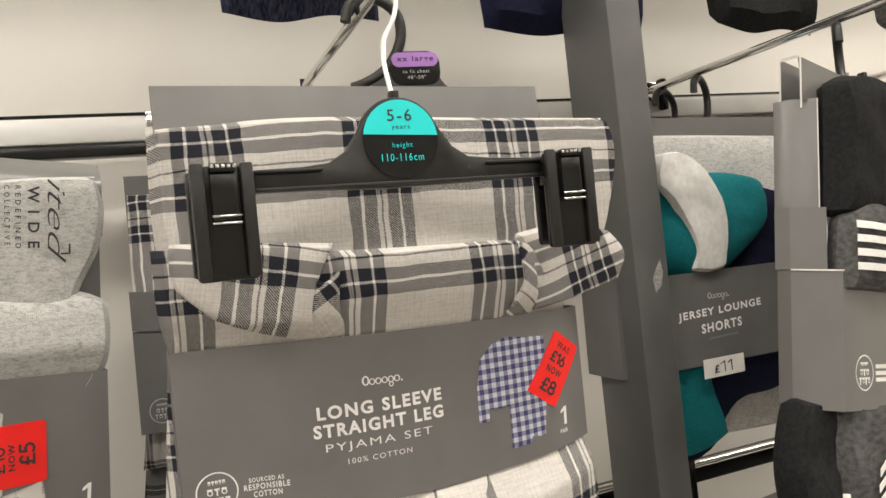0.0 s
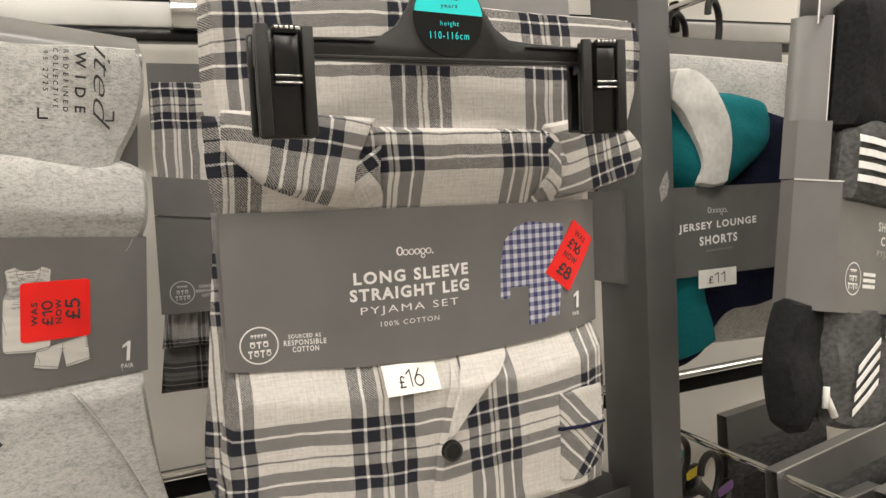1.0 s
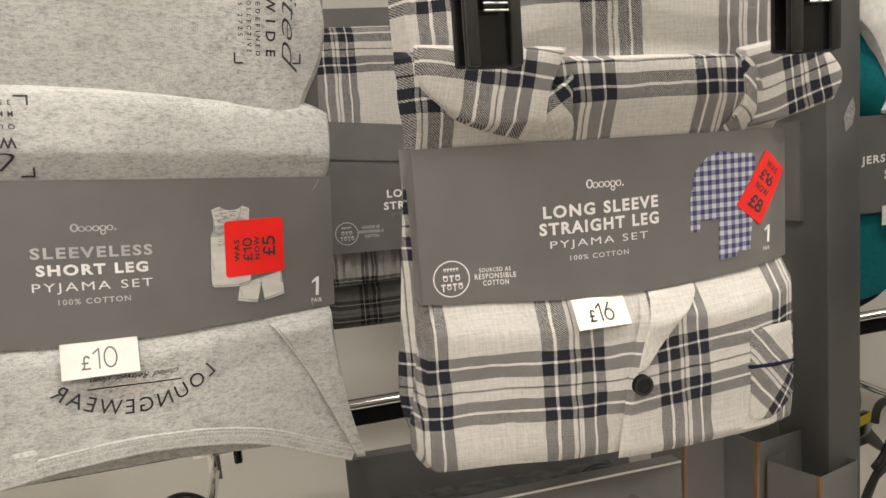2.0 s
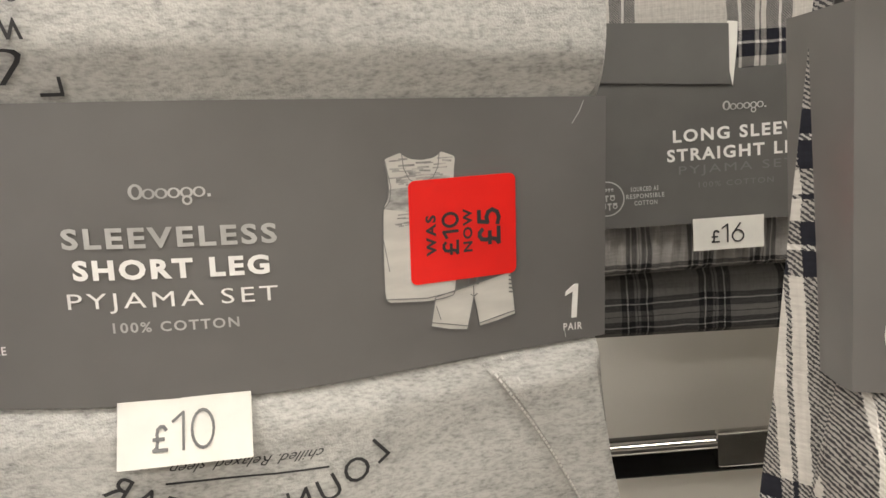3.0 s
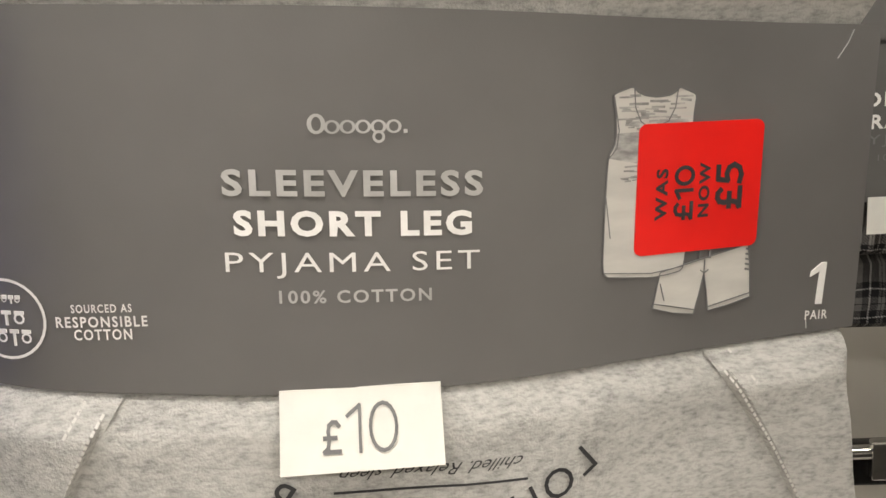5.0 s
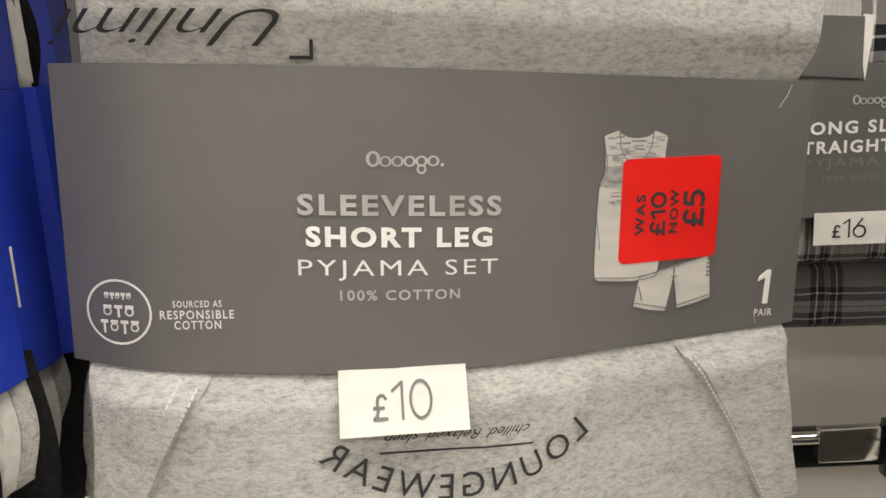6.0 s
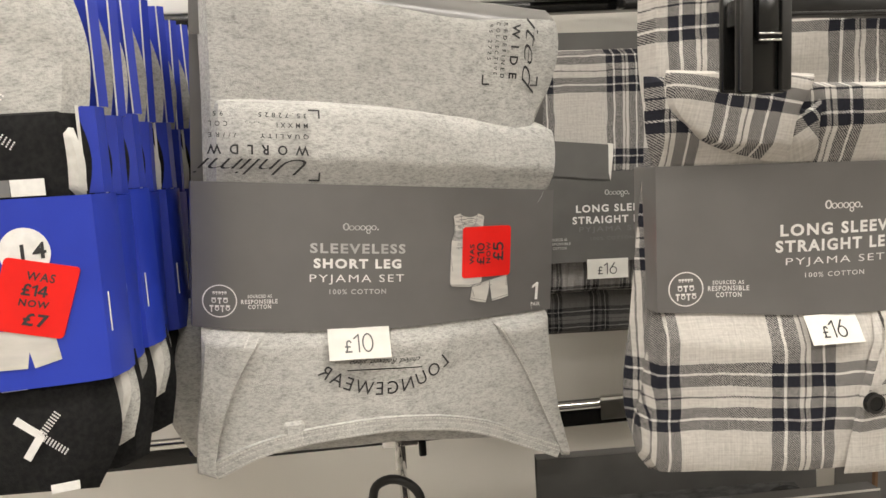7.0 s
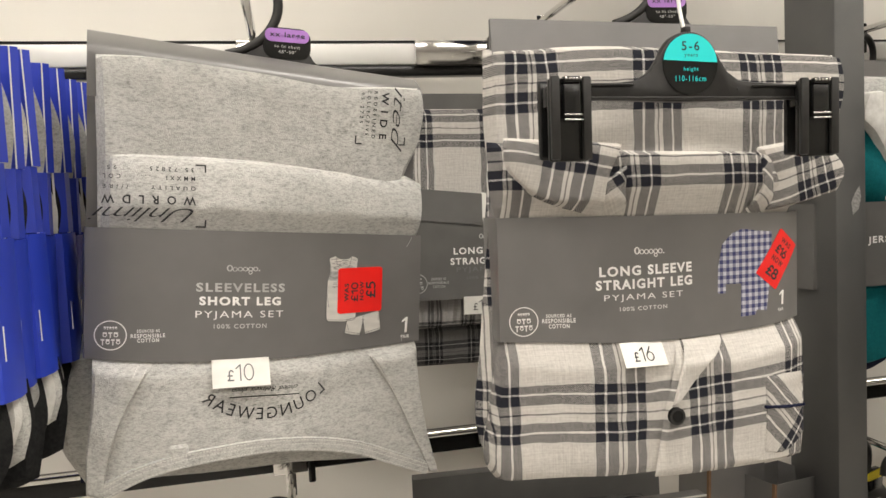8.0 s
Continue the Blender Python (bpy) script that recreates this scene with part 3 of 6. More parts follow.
def curve_points(points):
    """The points with softly rounded corners."""
    out = []
    k = len(points)
    for i, p in enumerate(points):
        a, c = points[i - 1], points[(i + 1) % k]
        out += [(p[0] * 0.78 + a[0] * 0.22, p[1] * 0.78 + a[1] * 0.22), (p[0] * 0.9 + 0.05 * (a[0] + c[0]), p[1] * 0.9 + 0.05 * (a[1] + c[1])), (p[0] * 0.78 + c[0] * 0.22, p[1] * 0.78 + c[1] * 0.22)]
    return out


def grey_pack(m, detailed=True, label="grey marl sleeveless short leg pyjama set in grey card"):
    pk = thing("pyjama_pack", label, "pyjama pack", m, "hanging pyjama packs")
    # back board with folded header
    crest = lambda u: 0.1995 - 0.0320 * (u + 0.136)
    rolled = lambda u, q: (u, 0.022 - 0.021 * math.sin(min(1.0, 2.6 * q) * math.pi / 2) + 0.004 * q + 0.0016 * math.sin(17 * u + 1), crest(u) - 0.052 * q)
    part("back_card", merge([sheet(span(-0.136, 0.136, 8), span(0.04, 0.190, 3), lambda u, v: (u, 0.0225, v)), sheet(span(-0.136, 0.135, 24), [0, 0.03, 0.07, 0.12, 0.18, 0.25, 0.32, 0.40, 0.6, 1.0], rolled)]), CARD, pk, "folded grey header card")
    prof = [(-0.1368, 0.034), (-0.1374, 0.004)] + [(u, G_BULGE(u)) for u in span(-0.1365, 0.1355, 40)] + [(0.1362, 0.004), (0.136, 0.034)]
    sl = part("card_sleeve", sleeve(prof, G_LOW, G_HIGH, 6), CARD, pk, "printed grey card sleeve")
    # upper folded leg
    leg = part("folded_shorts", cushion(patch([(-0.132, 0.179), (-0.103, 0.181), (-0.02, 0.178), (0.055, 0.1735), (0.100, 0.178), (0.131, 0.180)],
        [(-0.128, 0.040), (0.0, 0.040), (0.118, 0.040)], [(-0.132, 0.179), (-0.129, 0.110), (-0.128, 0.040)],
        [(0.131, 0.180), (0.136, 0.165), (0.134, 0.135), (0.119, 0.098), (0.118, 0.04)]), 0.006, lambda s, t: 0.027 - 0.004 * abs(2 * s - 1) - 0.020 * t, 0.006, 44, 30, (6, 9), folds(2, 0.05, 0.0016), under=G_HELD), MARL, pk, "grey marl jersey shorts, folded flat")
    roll_y = lambda x: G_BULGE(x) + 0.010
    roll = part("folded_waist", cushion(patch([(-0.124, 0.1065), (-0.066, 0.1062), (0.016, 0.1045), (0.09, 0.1015), (0.1255, 0.1), (0.138, 0.094)],
        [(-0.126, 0.038), (0.0, 0.038), (0.13, 0.038)], [(-0.124, 0.1065), (-0.126, 0.07), (-0.126, 0.038)],
        [(0.138, 0.094), (0.1395, 0.078), (0.137, 0.052), (0.13, 0.038)]), roll_y, 0.016, 0.004, 44, 20, (7, 3.2), folds(5, 0.045, 0.0014), under=G_HELD), MARL, pk, "rolled grey marl jersey fold")
    # vest below the sleeve
    vest_y = lambda x: G_BULGE(x) + 0.007
    vest = part("folded_vest", cushion(patch([(-0.129, -0.036), (0.0, -0.036), (0.131, -0.036)],
        [(-0.132, -0.155), (-0.099, -0.141), (-0.072, -0.131), (-0.025, -0.1285), (0.012, -0.127), (0.062, -0.134), (0.104, -0.147), (0.135, -0.165), (0.153, -0.1715)],
        [(-0.129, -0.036), (-0.130, -0.1), (-0.132, -0.155)], [(0.131, -0.036), (0.1387, -0.0877), (0.153, -0.1715)]),
        vest_y, 0.010, 0.007, 56, 32, (7, 7), folds(9, 0.06, 0.0022), under=G_HELD), MARL, pk, "grey marl vest with bound neckline")
    inner = part("vest_back_layer", cushion(patch([(-0.128, -0.05), (0.0, -0.05), (0.12, -0.05)], [(-0.125, -0.150), (-0.02, -0.148), (0.10, -0.155)],
        [(-0.128, -0.05), (-0.125, -0.150)], [(0.12, -0.05), (0.125, -0.12), (0.10, -0.155)]), 0.014, 0.004, 0.004, 24, 16), MARL, pk, "back layer of the vest")
    vs = lambda u, v: (u, vest_y(u) - 0.0116, v)
    def ribbon(points, width, n=40):
        c = curve2(points)
        out = []
        for i in range(n + 1):
            s = i / n
            a, b = c(max(0, s - 0.01)), c(min(1, s + 0.01))
            d = Vector((b[0] - a[0], b[1] - a[1])).normalized()
            p = c(s)
            out.append(((p[0] - d.y * width / 2, p[1] + d.x * width / 2), (p[0] + d.y * width / 2, p[1] - d.x * width / 2)))
        return out
    def taped(points, width, ysurf, thick):
        bm = bmesh.new()
        rows = []
        for a, b in ribbon(points, width):
            mid = ((a[0] + b[0]) / 2, (a[1] + b[1]) / 2)
            q1 = (a[0] * 0.9 + mid[0] * 0.1, a[1] * 0.9 + mid[1] * 0.1)
            q2 = (b[0] * 0.9 + mid[0] * 0.1, b[1] * 0.9 + mid[1] * 0.1)
            rows.append([bm.verts.new((p[0], ysurf(p[0], p[1]) - h, p[1])) for p, h in ((a, -0.002), (q1, thick), (mid, thick * 1.15), (q2, thick), (b, -0.002))])
        for r1, r2 in zip(rows, rows[1:]):
            for i in range(4):
                bm.faces.new((r1[i], r1[i + 1], r2[i + 1], r2[i]))
        bmesh.ops.recalc_face_normals(bm, faces=bm.faces[:])
        return bm
    def stitches(points, offset, width, ysurf, count):
        c = curve2(points)
        bits = []
        for i in range(count):
            s = (i + 0.5) / count
            a, b = c(max(0, s - 0.01)), c(min(1, s + 0.01))
            d = Vector((b[0] - a[0], b[1] - a[1])).normalized()
            p = c(s)
            u, v = p[0] - d.y * offset, p[1] + d.x * offset
            w = 0.36 * math.dist(c(0), c(1)) / count
            pts = [(u - d.x * w - d.y * width, v - d.y * w + d.x * width), (u + d.x * w - d.y * width, v + d.y * w + d.x * width), (u + d.x * w + d.y * width, v + d.y * w - d.x * width), (u - d.x * w + d.y * width, v - d.y * w - d.x * width)]
            bits.append([(q[0], ysurf(q[0], q[1]), q[1]) for q in pts])
        bm = bmesh.new()
        for q in bits:
            bm.faces.new([bm.verts.new(p) for p in q])
        return bm
    on = lambda x, z: max(vest_y(x) - 0.0092 - folds(9, 0.06, 0.0022)(x, z), G_HELD(x, z))
    wing_held = held(G_BULGE, G_LOW, G_HIGH, 0.85)
    seams = ([(-0.0885, -0.0500), (-0.1040, -0.0780), (-0.1150, -0.1050), (-0.1215, -0.1350), (-0.1225, -0.1530)], [(0.0800, -0.0500), (0.0985, -0.0760), (0.1160, -0.1050), (0.1330, -0.1380), (0.1475, -0.1690)])
    edges = ([(-0.1310, -0.0380), (-0.1315, -0.0800), (-0.1350, -0.1250), (-0.1345, -0.1500)], [(0.1310, -0.0380), (0.1335, -0.0720), (0.1405, -0.1150), (0.1555, -0.1700)])
    for side in (0, 1):
        inside, outside = seams[side], edges[side]
        a, b = (outside, inside) if side == 0 else (inside, outside)
        part("vest_side", cushion(patch([a[0], ((a[0][0] + b[0][0]) / 2, (a[0][1] + b[0][1]) / 2), b[0]], [a[-1], b[-1]], a, b), lambda x: vest_y(x) - 0.0100, 0.0045, 0.001, 14, 40, (9, 9), folds(15 + side, 0.03, 0.0016), under=wing_held), MARL, pk, "turned-in side of the vest")
        raised = lambda x, z: max(vest_y(x) - 0.0139 - folds(15 + side, 0.03, 0.0016)(x, z), wing_held(x, z) + 0.0004)
        lean = 1 if side == 0 else -1
        band = [(p[0] - lean * 0.0085 * (1 - 0.4 * q / 4), p[1] - 0.004) for q, p in enumerate(inside[:4])]
        for off in (0.0030, -0.0030):
            part("stitching", stitches(band, off, 0.0004, lambda x, z: raised(x, z) - 0.0004, 48), WHITE_TAPE, pk, "pale overlock stitching", False)
        part("stitching", stitches(band, 0.0, 0.0019, lambda x, z: raised(x, z) - 0.0003, 62), MARL, pk, "grey ladder stitching", False)
    hem = [(-0.1235, -0.1480), (-0.1049, -0.1375), (-0.0730, -0.1280), (-0.0350, -0.1235), (0.0000, -0.1225), (0.0289, -0.1255), (0.0787, -0.1380), (0.1104, -0.1510), (0.1450, -0.1650)]
    lifted = lambda x, z: on(x, z) - 0.0012
    part("hem_seam", taped(hem, 0.0120, lifted, 0.0018), MARL, pk, "turned jersey hem")
    for off in (0.0040, 0.0008, -0.0038):
        part("stitching", stitches(hem, off, 0.00045, lambda x, z: lifted(x, z) - 0.0024, 110), WHITE_TAPE, pk, "pale overlock stitching", False)
    if not detailed:
        return pk
    part("loop_label", cushion(patch([(-0.078, -0.114), (-0.064, -0.113)], [(-0.078, -0.133), (-0.063, -0.131)], [(-0.078, -0.114), (-0.078, -0.133)], [(-0.064, -0.113), (-0.063, -0.131)]), lambda x: vest_y(x) - 0.010, 0.003, 0.002, 6, 6), MARL, pk, "small folded jersey loop")
    # card print
    word_mark(sl, -0.0370, -0.0116, 0.0176, 0.0228, g_card, PALE_INK)
    line_of(sl, "SLEEVELESS", -0.0597, 0.0088, 0.0022, 0.0092, g_card, PALE_INK, 0.03, -0.0018)
    line_of(sl, "SHORT LEG", -0.0573, 0.0056, -0.0083, -0.0014, g_card, WHITE_INK, 0.04, -0.0019)
    line_of(sl, "PYJAMA SET", -0.0600, 0.0078, -0.0195, -0.0125, g_card, WHITE_INK, -0.002, -0.0019)
    line_of(sl, "100% COTTON", -0.0466, -0.0058, -0.0267, -0.0231, g_card, PALE_INK, 0.02, -0.0011)
    badge(sl, -0.1190, -0.0301, 0.0112, g_card)
    for t_, a_, b_, z_ in (("SOURCED AS", -0.1010, -0.0852, -0.0282), ("RESPONSIBLE", -0.1053, -0.0814, -0.0322), ("COTTON", -0.1008, -0.0857, -0.0357)):
        line_of(sl, t_, a_, b_, z_, z_ + (0.0023 if t_ == "SOURCED AS" else 0.0030), g_card, WHITE_INK, 0.02)
    figure_one(sl, 0.1180, 0.1240, -0.0395, -0.0258, g_card)
    line_of(sl, "PAIR", 0.1175, 0.1255, -0.0445, -0.0415, g_card, WHITE_INK, 0.02)
    # printed picture of the vest and shorts
    vest_out = curve_points([(0.0473, 0.0271), (0.0536, 0.0293), (0.0552, 0.0278), (0.0575, 0.0268), (0.0614, 0.0263), (0.0655, 0.0268), (0.0675, 0.0278), (0.0688, 0.0292), (0.0745, 0.0271), (0.0738, 0.0215), (0.0738, 0.0150), (0.0752, 0.0100), (0.0742, -0.0100), (0.0728, -0.0252), (0.0680, -0.0262), (0.0620, -0.0268), (0.0540, -0.0262), (0.0456, -0.0255), (0.0458, -0.0050), (0.0464, 0.0098), (0.0482, 0.0125), (0.0488, 0.0165), (0.0484, 0.0215)])
    part("picture", lay(vest_out, g_card, 0.0004, 3), PICTURE, sl, "printed picture of a vest")
    shorts_out = [(0.0650, -0.0255), (0.0955, -0.0185), (0.0967, -0.0280), (0.0973, -0.0355), (0.0900, -0.0375), (0.0824, -0.0389), (0.0815, -0.0330), (0.0803, -0.0268), (0.0790, -0.0330), (0.0773, -0.0396), (0.0700, -0.0386), (0.0629, -0.0366)]
    part("picture", lay(shorts_out, g_card, 0.00025, 3), PICTURE, sl, "printed picture of shorts")
    rng = random.Random(5)
    # brushed wash across the printed vest: short uneven strokes, dense in a band below the neck
    dabs = []
    for k in range(150):
        z = rng.choice((rng.gauss(0.0125, 0.0030), rng.uniform(0.002, 0.016), rng.uniform(0.018, 0.027)))
        half = rng.uniform(0.0008, 0.0032)
        u = rng.uniform(0.0490 + half, 0.0735 - half)
        if 0.0185 < z and 0.0550 < u < 0.0670 and z > 0.0255:
            continue
        dabs.append(lay(strip((u - half, z), (u + half, z + rng.uniform(-0.0003, 0.0003)), rng.uniform(0.0003, 0.0008)), g_card, 0.00052))
    part("wash_strokes", merge(dabs), WASH, sl, "grey brushed strokes of the printed vest", False)
    part("wash_band", lay([(0.0487, 0.0162), (0.0570, 0.0166), (0.0736, 0.0164), (0.0746, 0.0110), (0.0690, 0.0088), (0.0600, 0.0092), (0.0530, 0.0080), (0.0468, 0.0092), (0.0484, 0.0122)], g_card, 0.00048, 2), WASH, sl, "washed grey band of the printed vest", False)
    inked = [zip(vest_out, vest_out[1:] + vest_out[:1]), zip(shorts_out, shorts_out[1:] + shorts_out[:1]),
             zip([(0.0541, 0.0290), (0.0546, 0.0235), (0.0565, 0.0195), (0.0585, 0.0182)], [(0.0546, 0.0235), (0.0565, 0.0195), (0.0585, 0.0182), (0.0612, 0.0180)]),
             zip([(0.0683, 0.0290), (0.0676, 0.0235), (0.0655, 0.0195)], [(0.0676, 0.0235), (0.0655, 0.0195), (0.0612, 0.0180)]),
             zip([(0.0478, 0.0265), (0.0496, 0.0170), (0.0490, 0.0120)], [(0.0496, 0.0170), (0.0490, 0.0120), (0.0466, 0.0092)]),
             zip([(0.0458, -0.0243), (0.0620, -0.0255)], [(0.0620, -0.0255), (0.0728, -0.0240)]), zip([(0.0632, -0.0352), (0.0825, -0.0376)], [(0.0775, -0.0382), (0.0972, -0.0342)]),
             zip([(0.0803, -0.0268), (0.0790, -0.0258), (0.0803, -0.0268)], [(0.0803, -0.0225), (0.0803, -0.0268), (0.0818, -0.0258)]), zip([(0.0460, -0.0020), (0.0652, -0.0290)], [(0.0478, -0.0140), (0.0668, -0.0345)])]
    part("picture_outline", merge([lay(strip(a, b, 0.00028), g_card, 0.0006) for pairs in inked for a, b in pairs]), GREY_INK, sl, "thin outline of the printed picture", False)
    part("shorts_detail", merge([lay(strip((0.0786 + d, -0.0198), (0.0784 + d, -0.0222), 0.0007), g_card, 0.0006) for d in (0.0, 0.0036)] + [lay(strip((0.0948, -0.0200 - 0.0016 * k), (0.0962, -0.0203 - 0.0016 * k), 0.0006), g_card, 0.0006) for k in range(5)]), GREY_INK, sl, "drawcord and print of the printed shorts", False)
    sticker(sl, (0.0978, -0.0189), (0.0002, 0.0387), (-0.0420, -0.0011), g_card,
            [("WAS", 0.265, 0.66, 0.76, 0.855, 0.03), ("\u00a310", 0.25, 0.68, 0.56, 0.695, 0.015), ("NOW", 0.265, 0.69, 0.42, 0.51, 0.03), ("\u00a35", 0.31, 0.68, 0.165, 0.355, 0.02)], "bright red square reduced price label")
    # nicks and scratches on the sleeve
    parts("scratch", [lay(strip((0.1215, 0.0375), (0.1245, 0.0420), 0.00022), g_card, 0.0004), lay(strip((0.1245, 0.0420), (0.1262, 0.0460), 0.00018), g_card, 0.0004), lay(strip((0.1185, -0.0475), (0.1181, -0.0445), 0.00018), g_card, 0.0004)], PALE_INK, sl, "fine pale scratch in the card", False)
    price_tag(pk, "10", -0.0480, -0.0038, -0.0716, -0.0512, G_HELD)
    # prints on the cloth
    up = lambda u, v: (u, 0.006 - (0.027 - 0.004 * abs(u / 0.13) - 0.020 * (0.179 - v) / 0.139) - 0.0006 - folds(2, 0.05, 0.0016)(u, v) * 1.0, v)
    ro = lambda u, v: (u, max(roll_y(u) - 0.016 * swell(min(max((0.104 - v) / 0.066, 0.0), 1.0), 3.2) - folds(5, 0.045, 0.0014)(u, v), G_HELD(u, v)) - 0.0010, v)
    ve = lambda u, v: (u, max(vest_y(u) - 0.010 - folds(9, 0.06, 0.0022)(u, v), G_HELD(u, v)) - 0.0008, v)
    def flipped(text, u0, u1, v0, v1, surf, bold=0.0, lean=0.0, space=1.7):
        part("print", written(text, (u1, v1), (u0 - u1, 0), (lean, v0 - v1), surf, 0.0002, bold, None, space), DARK_INK, roll, "dark printed letters", False)
    flipped("Unlimi", -0.126, -0.060, 0.0550, 0.0655, ro, -0.014, -0.010, 0.95)
    flipped("WORLDW", -0.126, -0.0612, 0.0680, 0.0745, ro, 0.02, 0, 2.3)
    flipped("QUALITY    ///RE", -0.125, -0.0615, 0.0790, 0.0825, ro, 0.01, 0, 1.9)
    flipped("MMXXI   ....   COL", -0.125, -0.0620, 0.0862, 0.0895, ro, 0.01, 0, 1.9)
    flipped("35.72825      95", -0.122, -0.0628, 0.0928, 0.0960, ro, 0.01, 0, 1.9)
    marks(roll, (((-0.0615, 0.0985), (-0.0540, 0.0985)), ((-0.0545, 0.0985), (-0.0545, 0.0930)), ((-0.0605, 0.0518), (-0.0533, 0.0518)), ((-0.0537, 0.0518), (-0.0537, 0.0571))), 0.0011, ro, DARK_INK, "dark printed corner mark")
    def down(text, u0, u1, v0, v1, bold=0.0, lean=0.0, space=1.6):
        part("print", written(text, (u0, v1), (0, v0 - v1), (u1 - u0, lean), up, 0.0002, bold, None, space), DARK_INK, leg, "dark printed letters", False)
    down("ited", 0.1000, 0.1105, 0.1300, 0.1745, -0.014, -0.010, 0.95)
    down("WIDE", 0.0890, 0.0955, 0.1300, 0.1690, 0.02, 0, 2.0)
    down("REDEFINED", 0.0822, 0.0852, 0.1300, 0.1690, 0.01, 0, 1.9)
    down("COLLECTIVE", 0.0762, 0.0792, 0.1320, 0.1690, 0.01, 0, 1.9)
    down("95.2725", 0.0705, 0.0735, 0.1420, 0.1670, 0.01, 0, 1.9)
    marks(leg, (((0.0678, 0.1310), (0.0678, 0.1245)), ((0.0678, 0.1245), (0.0735, 0.1248)), ((0.1127, 0.1267), (0.1127, 0.1327)), ((0.1075, 0.1262), (0.1132, 0.1265))), 0.0011, up, DARK_INK, "dark printed corner mark")
    # upside-down arched word on the vest
    def arch(a, c):
        ang = radians(-90 - 40 + 80 * (1 - a))
        rr = 0.078 - 0.0095 * c
        return (-0.0055 + rr * math.cos(ang), -0.0225 + rr * math.sin(ang))
    part("print", written("LOUNGEWEAR", (0, 0), (1, 0), (0, 1), ve, 0.0002, 0.0, arch), DARK_INK, vest, "dark arched printed word", False)
    part("print", lay(strip((-0.0344, -0.0808), (0.0216, -0.0826), 0.0007), ve, 0.0002, 6), DARK_INK, vest, "dark printed line", False)
    part("print", written("chilled. Relaxed. sleep", (0.0205, -0.0738), (-0.0525, 0.0010), (-0.0012, -0.0048), ve, 0.0002, -0.004, None, 1.0, 0.4), DARK_INK, vest, "dark printed script", False)
    return pk


WASH = mottled("washed_grey_print", (0.22, 0.215, 0.21), (0.46, 0.45, 0.43), 330, 0.5, 0, 0.4, (0.5, 1, 1.6))
PICTURE = mottled("printed_vest_picture", (0.58, 0.56, 0.52), (0.50, 0.485, 0.455), 60, 0.5, 0, 0.4, (1, 1, 3))
front_grey = grey_pack(G_AT)
behind = thing("pyjama_pack", "another grey marl pyjama set hanging close behind the first", "pyjama pack", G_AT @ pose(-0.012, 0.045, -0.004, 0, -1.5, -2), "hanging pyjama packs")
part("card_sleeve", sleeve([(-0.1168, 0.03), (-0.1172, 0.0)] + [(u, -0.006 * swell((u + 0.137) / 0.274, 2.5)) for u in span(-0.1165, 0.1355, 16)] + [(0.136, 0.03)], -0.046, 0.05), CARD, behind)
part("back_card", sheet(span(-0.112, 0.130, 8), span(0.05, 0.180, 3), lambda u, v: (u, 0.016, v)), CARD_SHADED, behind, "plain grey back card")
part("folded_shorts", cushion(patch([(-0.11, 0.170), (0.13, 0.166)], [(-0.110, 0.04), (0.12, 0.04)], [(-0.11, 0.170), (-0.110, 0.04)], [(0.13, 0.166), (0.12, 0.04)]), 0.004, 0.014, 0.006, 24, 18), MARL, behind, "folded grey marl shorts")
part("folded_vest", cushion(patch([(-0.128, -0.03), (0.12, -0.03)], [(-0.128, -0.152), (-0.02, -0.158), (0.118, -0.158)], [(-0.128, -0.03), (-0.146, -0.075), (-0.145, -0.12), (-0.128, -0.152)], [(0.12, -0.03), (0.118, -0.158)]), 0.004, 0.016, 0.012, 36, 24, (4, 4), folds(3, 0.04, 0.003)), MARL, behind, "bulging grey marl vest")
navy_behind = thing("pyjama_pack", "navy jersey pyjama set hanging behind the grey sets", "pyjama pack", G_AT @ pose(0.004, 0.085, -0.012, 0, 3, -3), "hanging pyjama packs")
part("folded_top", cushion(patch([(-0.128, -0.03), (0.12, -0.03)], [(-0.135, -0.168), (0.0, -0.158), (0.10, -0.150)], [(-0.128, -0.03), (-0.142, -0.1), (-0.135, -0.168)], [(0.12, -0.03), (0.10, -0.150)]), 0.0, 0.012, 0.012, 24, 16, (4, 4)), NAVY, navy_behind, "navy jersey top")
part("card_sleeve", sleeve([(-0.1068, 0.02), (-0.107, 0.0), (0.135, 0.0), (0.136, 0.02)], -0.046, 0.05), CARD, navy_behind)
part("back_card", sheet(span(-0.105, 0.125, 8), span(0.05, 0.17, 3), lambda u, v: (u, 0.01, v)), CARD_SHADED, navy_behind, "plain grey back card")

# plaid set
P_BULGE = spline([(-0.145, 0.018), (-0.134, 0.0155), (-0.095, 0.0105), (-0.047, -0.004), (0, -0.009), (0.05, -0.006), (0.11, 0.004), (0.134, 0.015), (0.145, 0.022)])
p_card = lambda u, v: (u, P_BULGE(u), v)
P_LOW, P_HIGH = (lambda x: -0.0465 + 0.011 * (x + 0.134) - 0.0055 * (1 - (x / 0.134) ** 2)), (lambda x: 0.0495 - 0.017 * (x + 0.134))
P_HELD = held(P_BULGE, P_LOW, P_HIGH)
P_FRONT = held(P_BULGE, P_LOW, P_HIGH, 0.60)
P_FOLD = held(P_BULGE, P_LOW, P_HIGH, 0.95)
P_FLAP = held(P_BULGE, P_LOW, P_HIGH, 1.25)
P_AT = pose(0.047, 0.006, 1.2505, 0, 0.8, 1.0) @ Matrix.Scale(1.012, 4)
plaid = thing("pyjama_pack", "navy and white plaid long sleeve pyjama set in grey card", "pyjama pack", P_AT, "hanging pyjama packs")
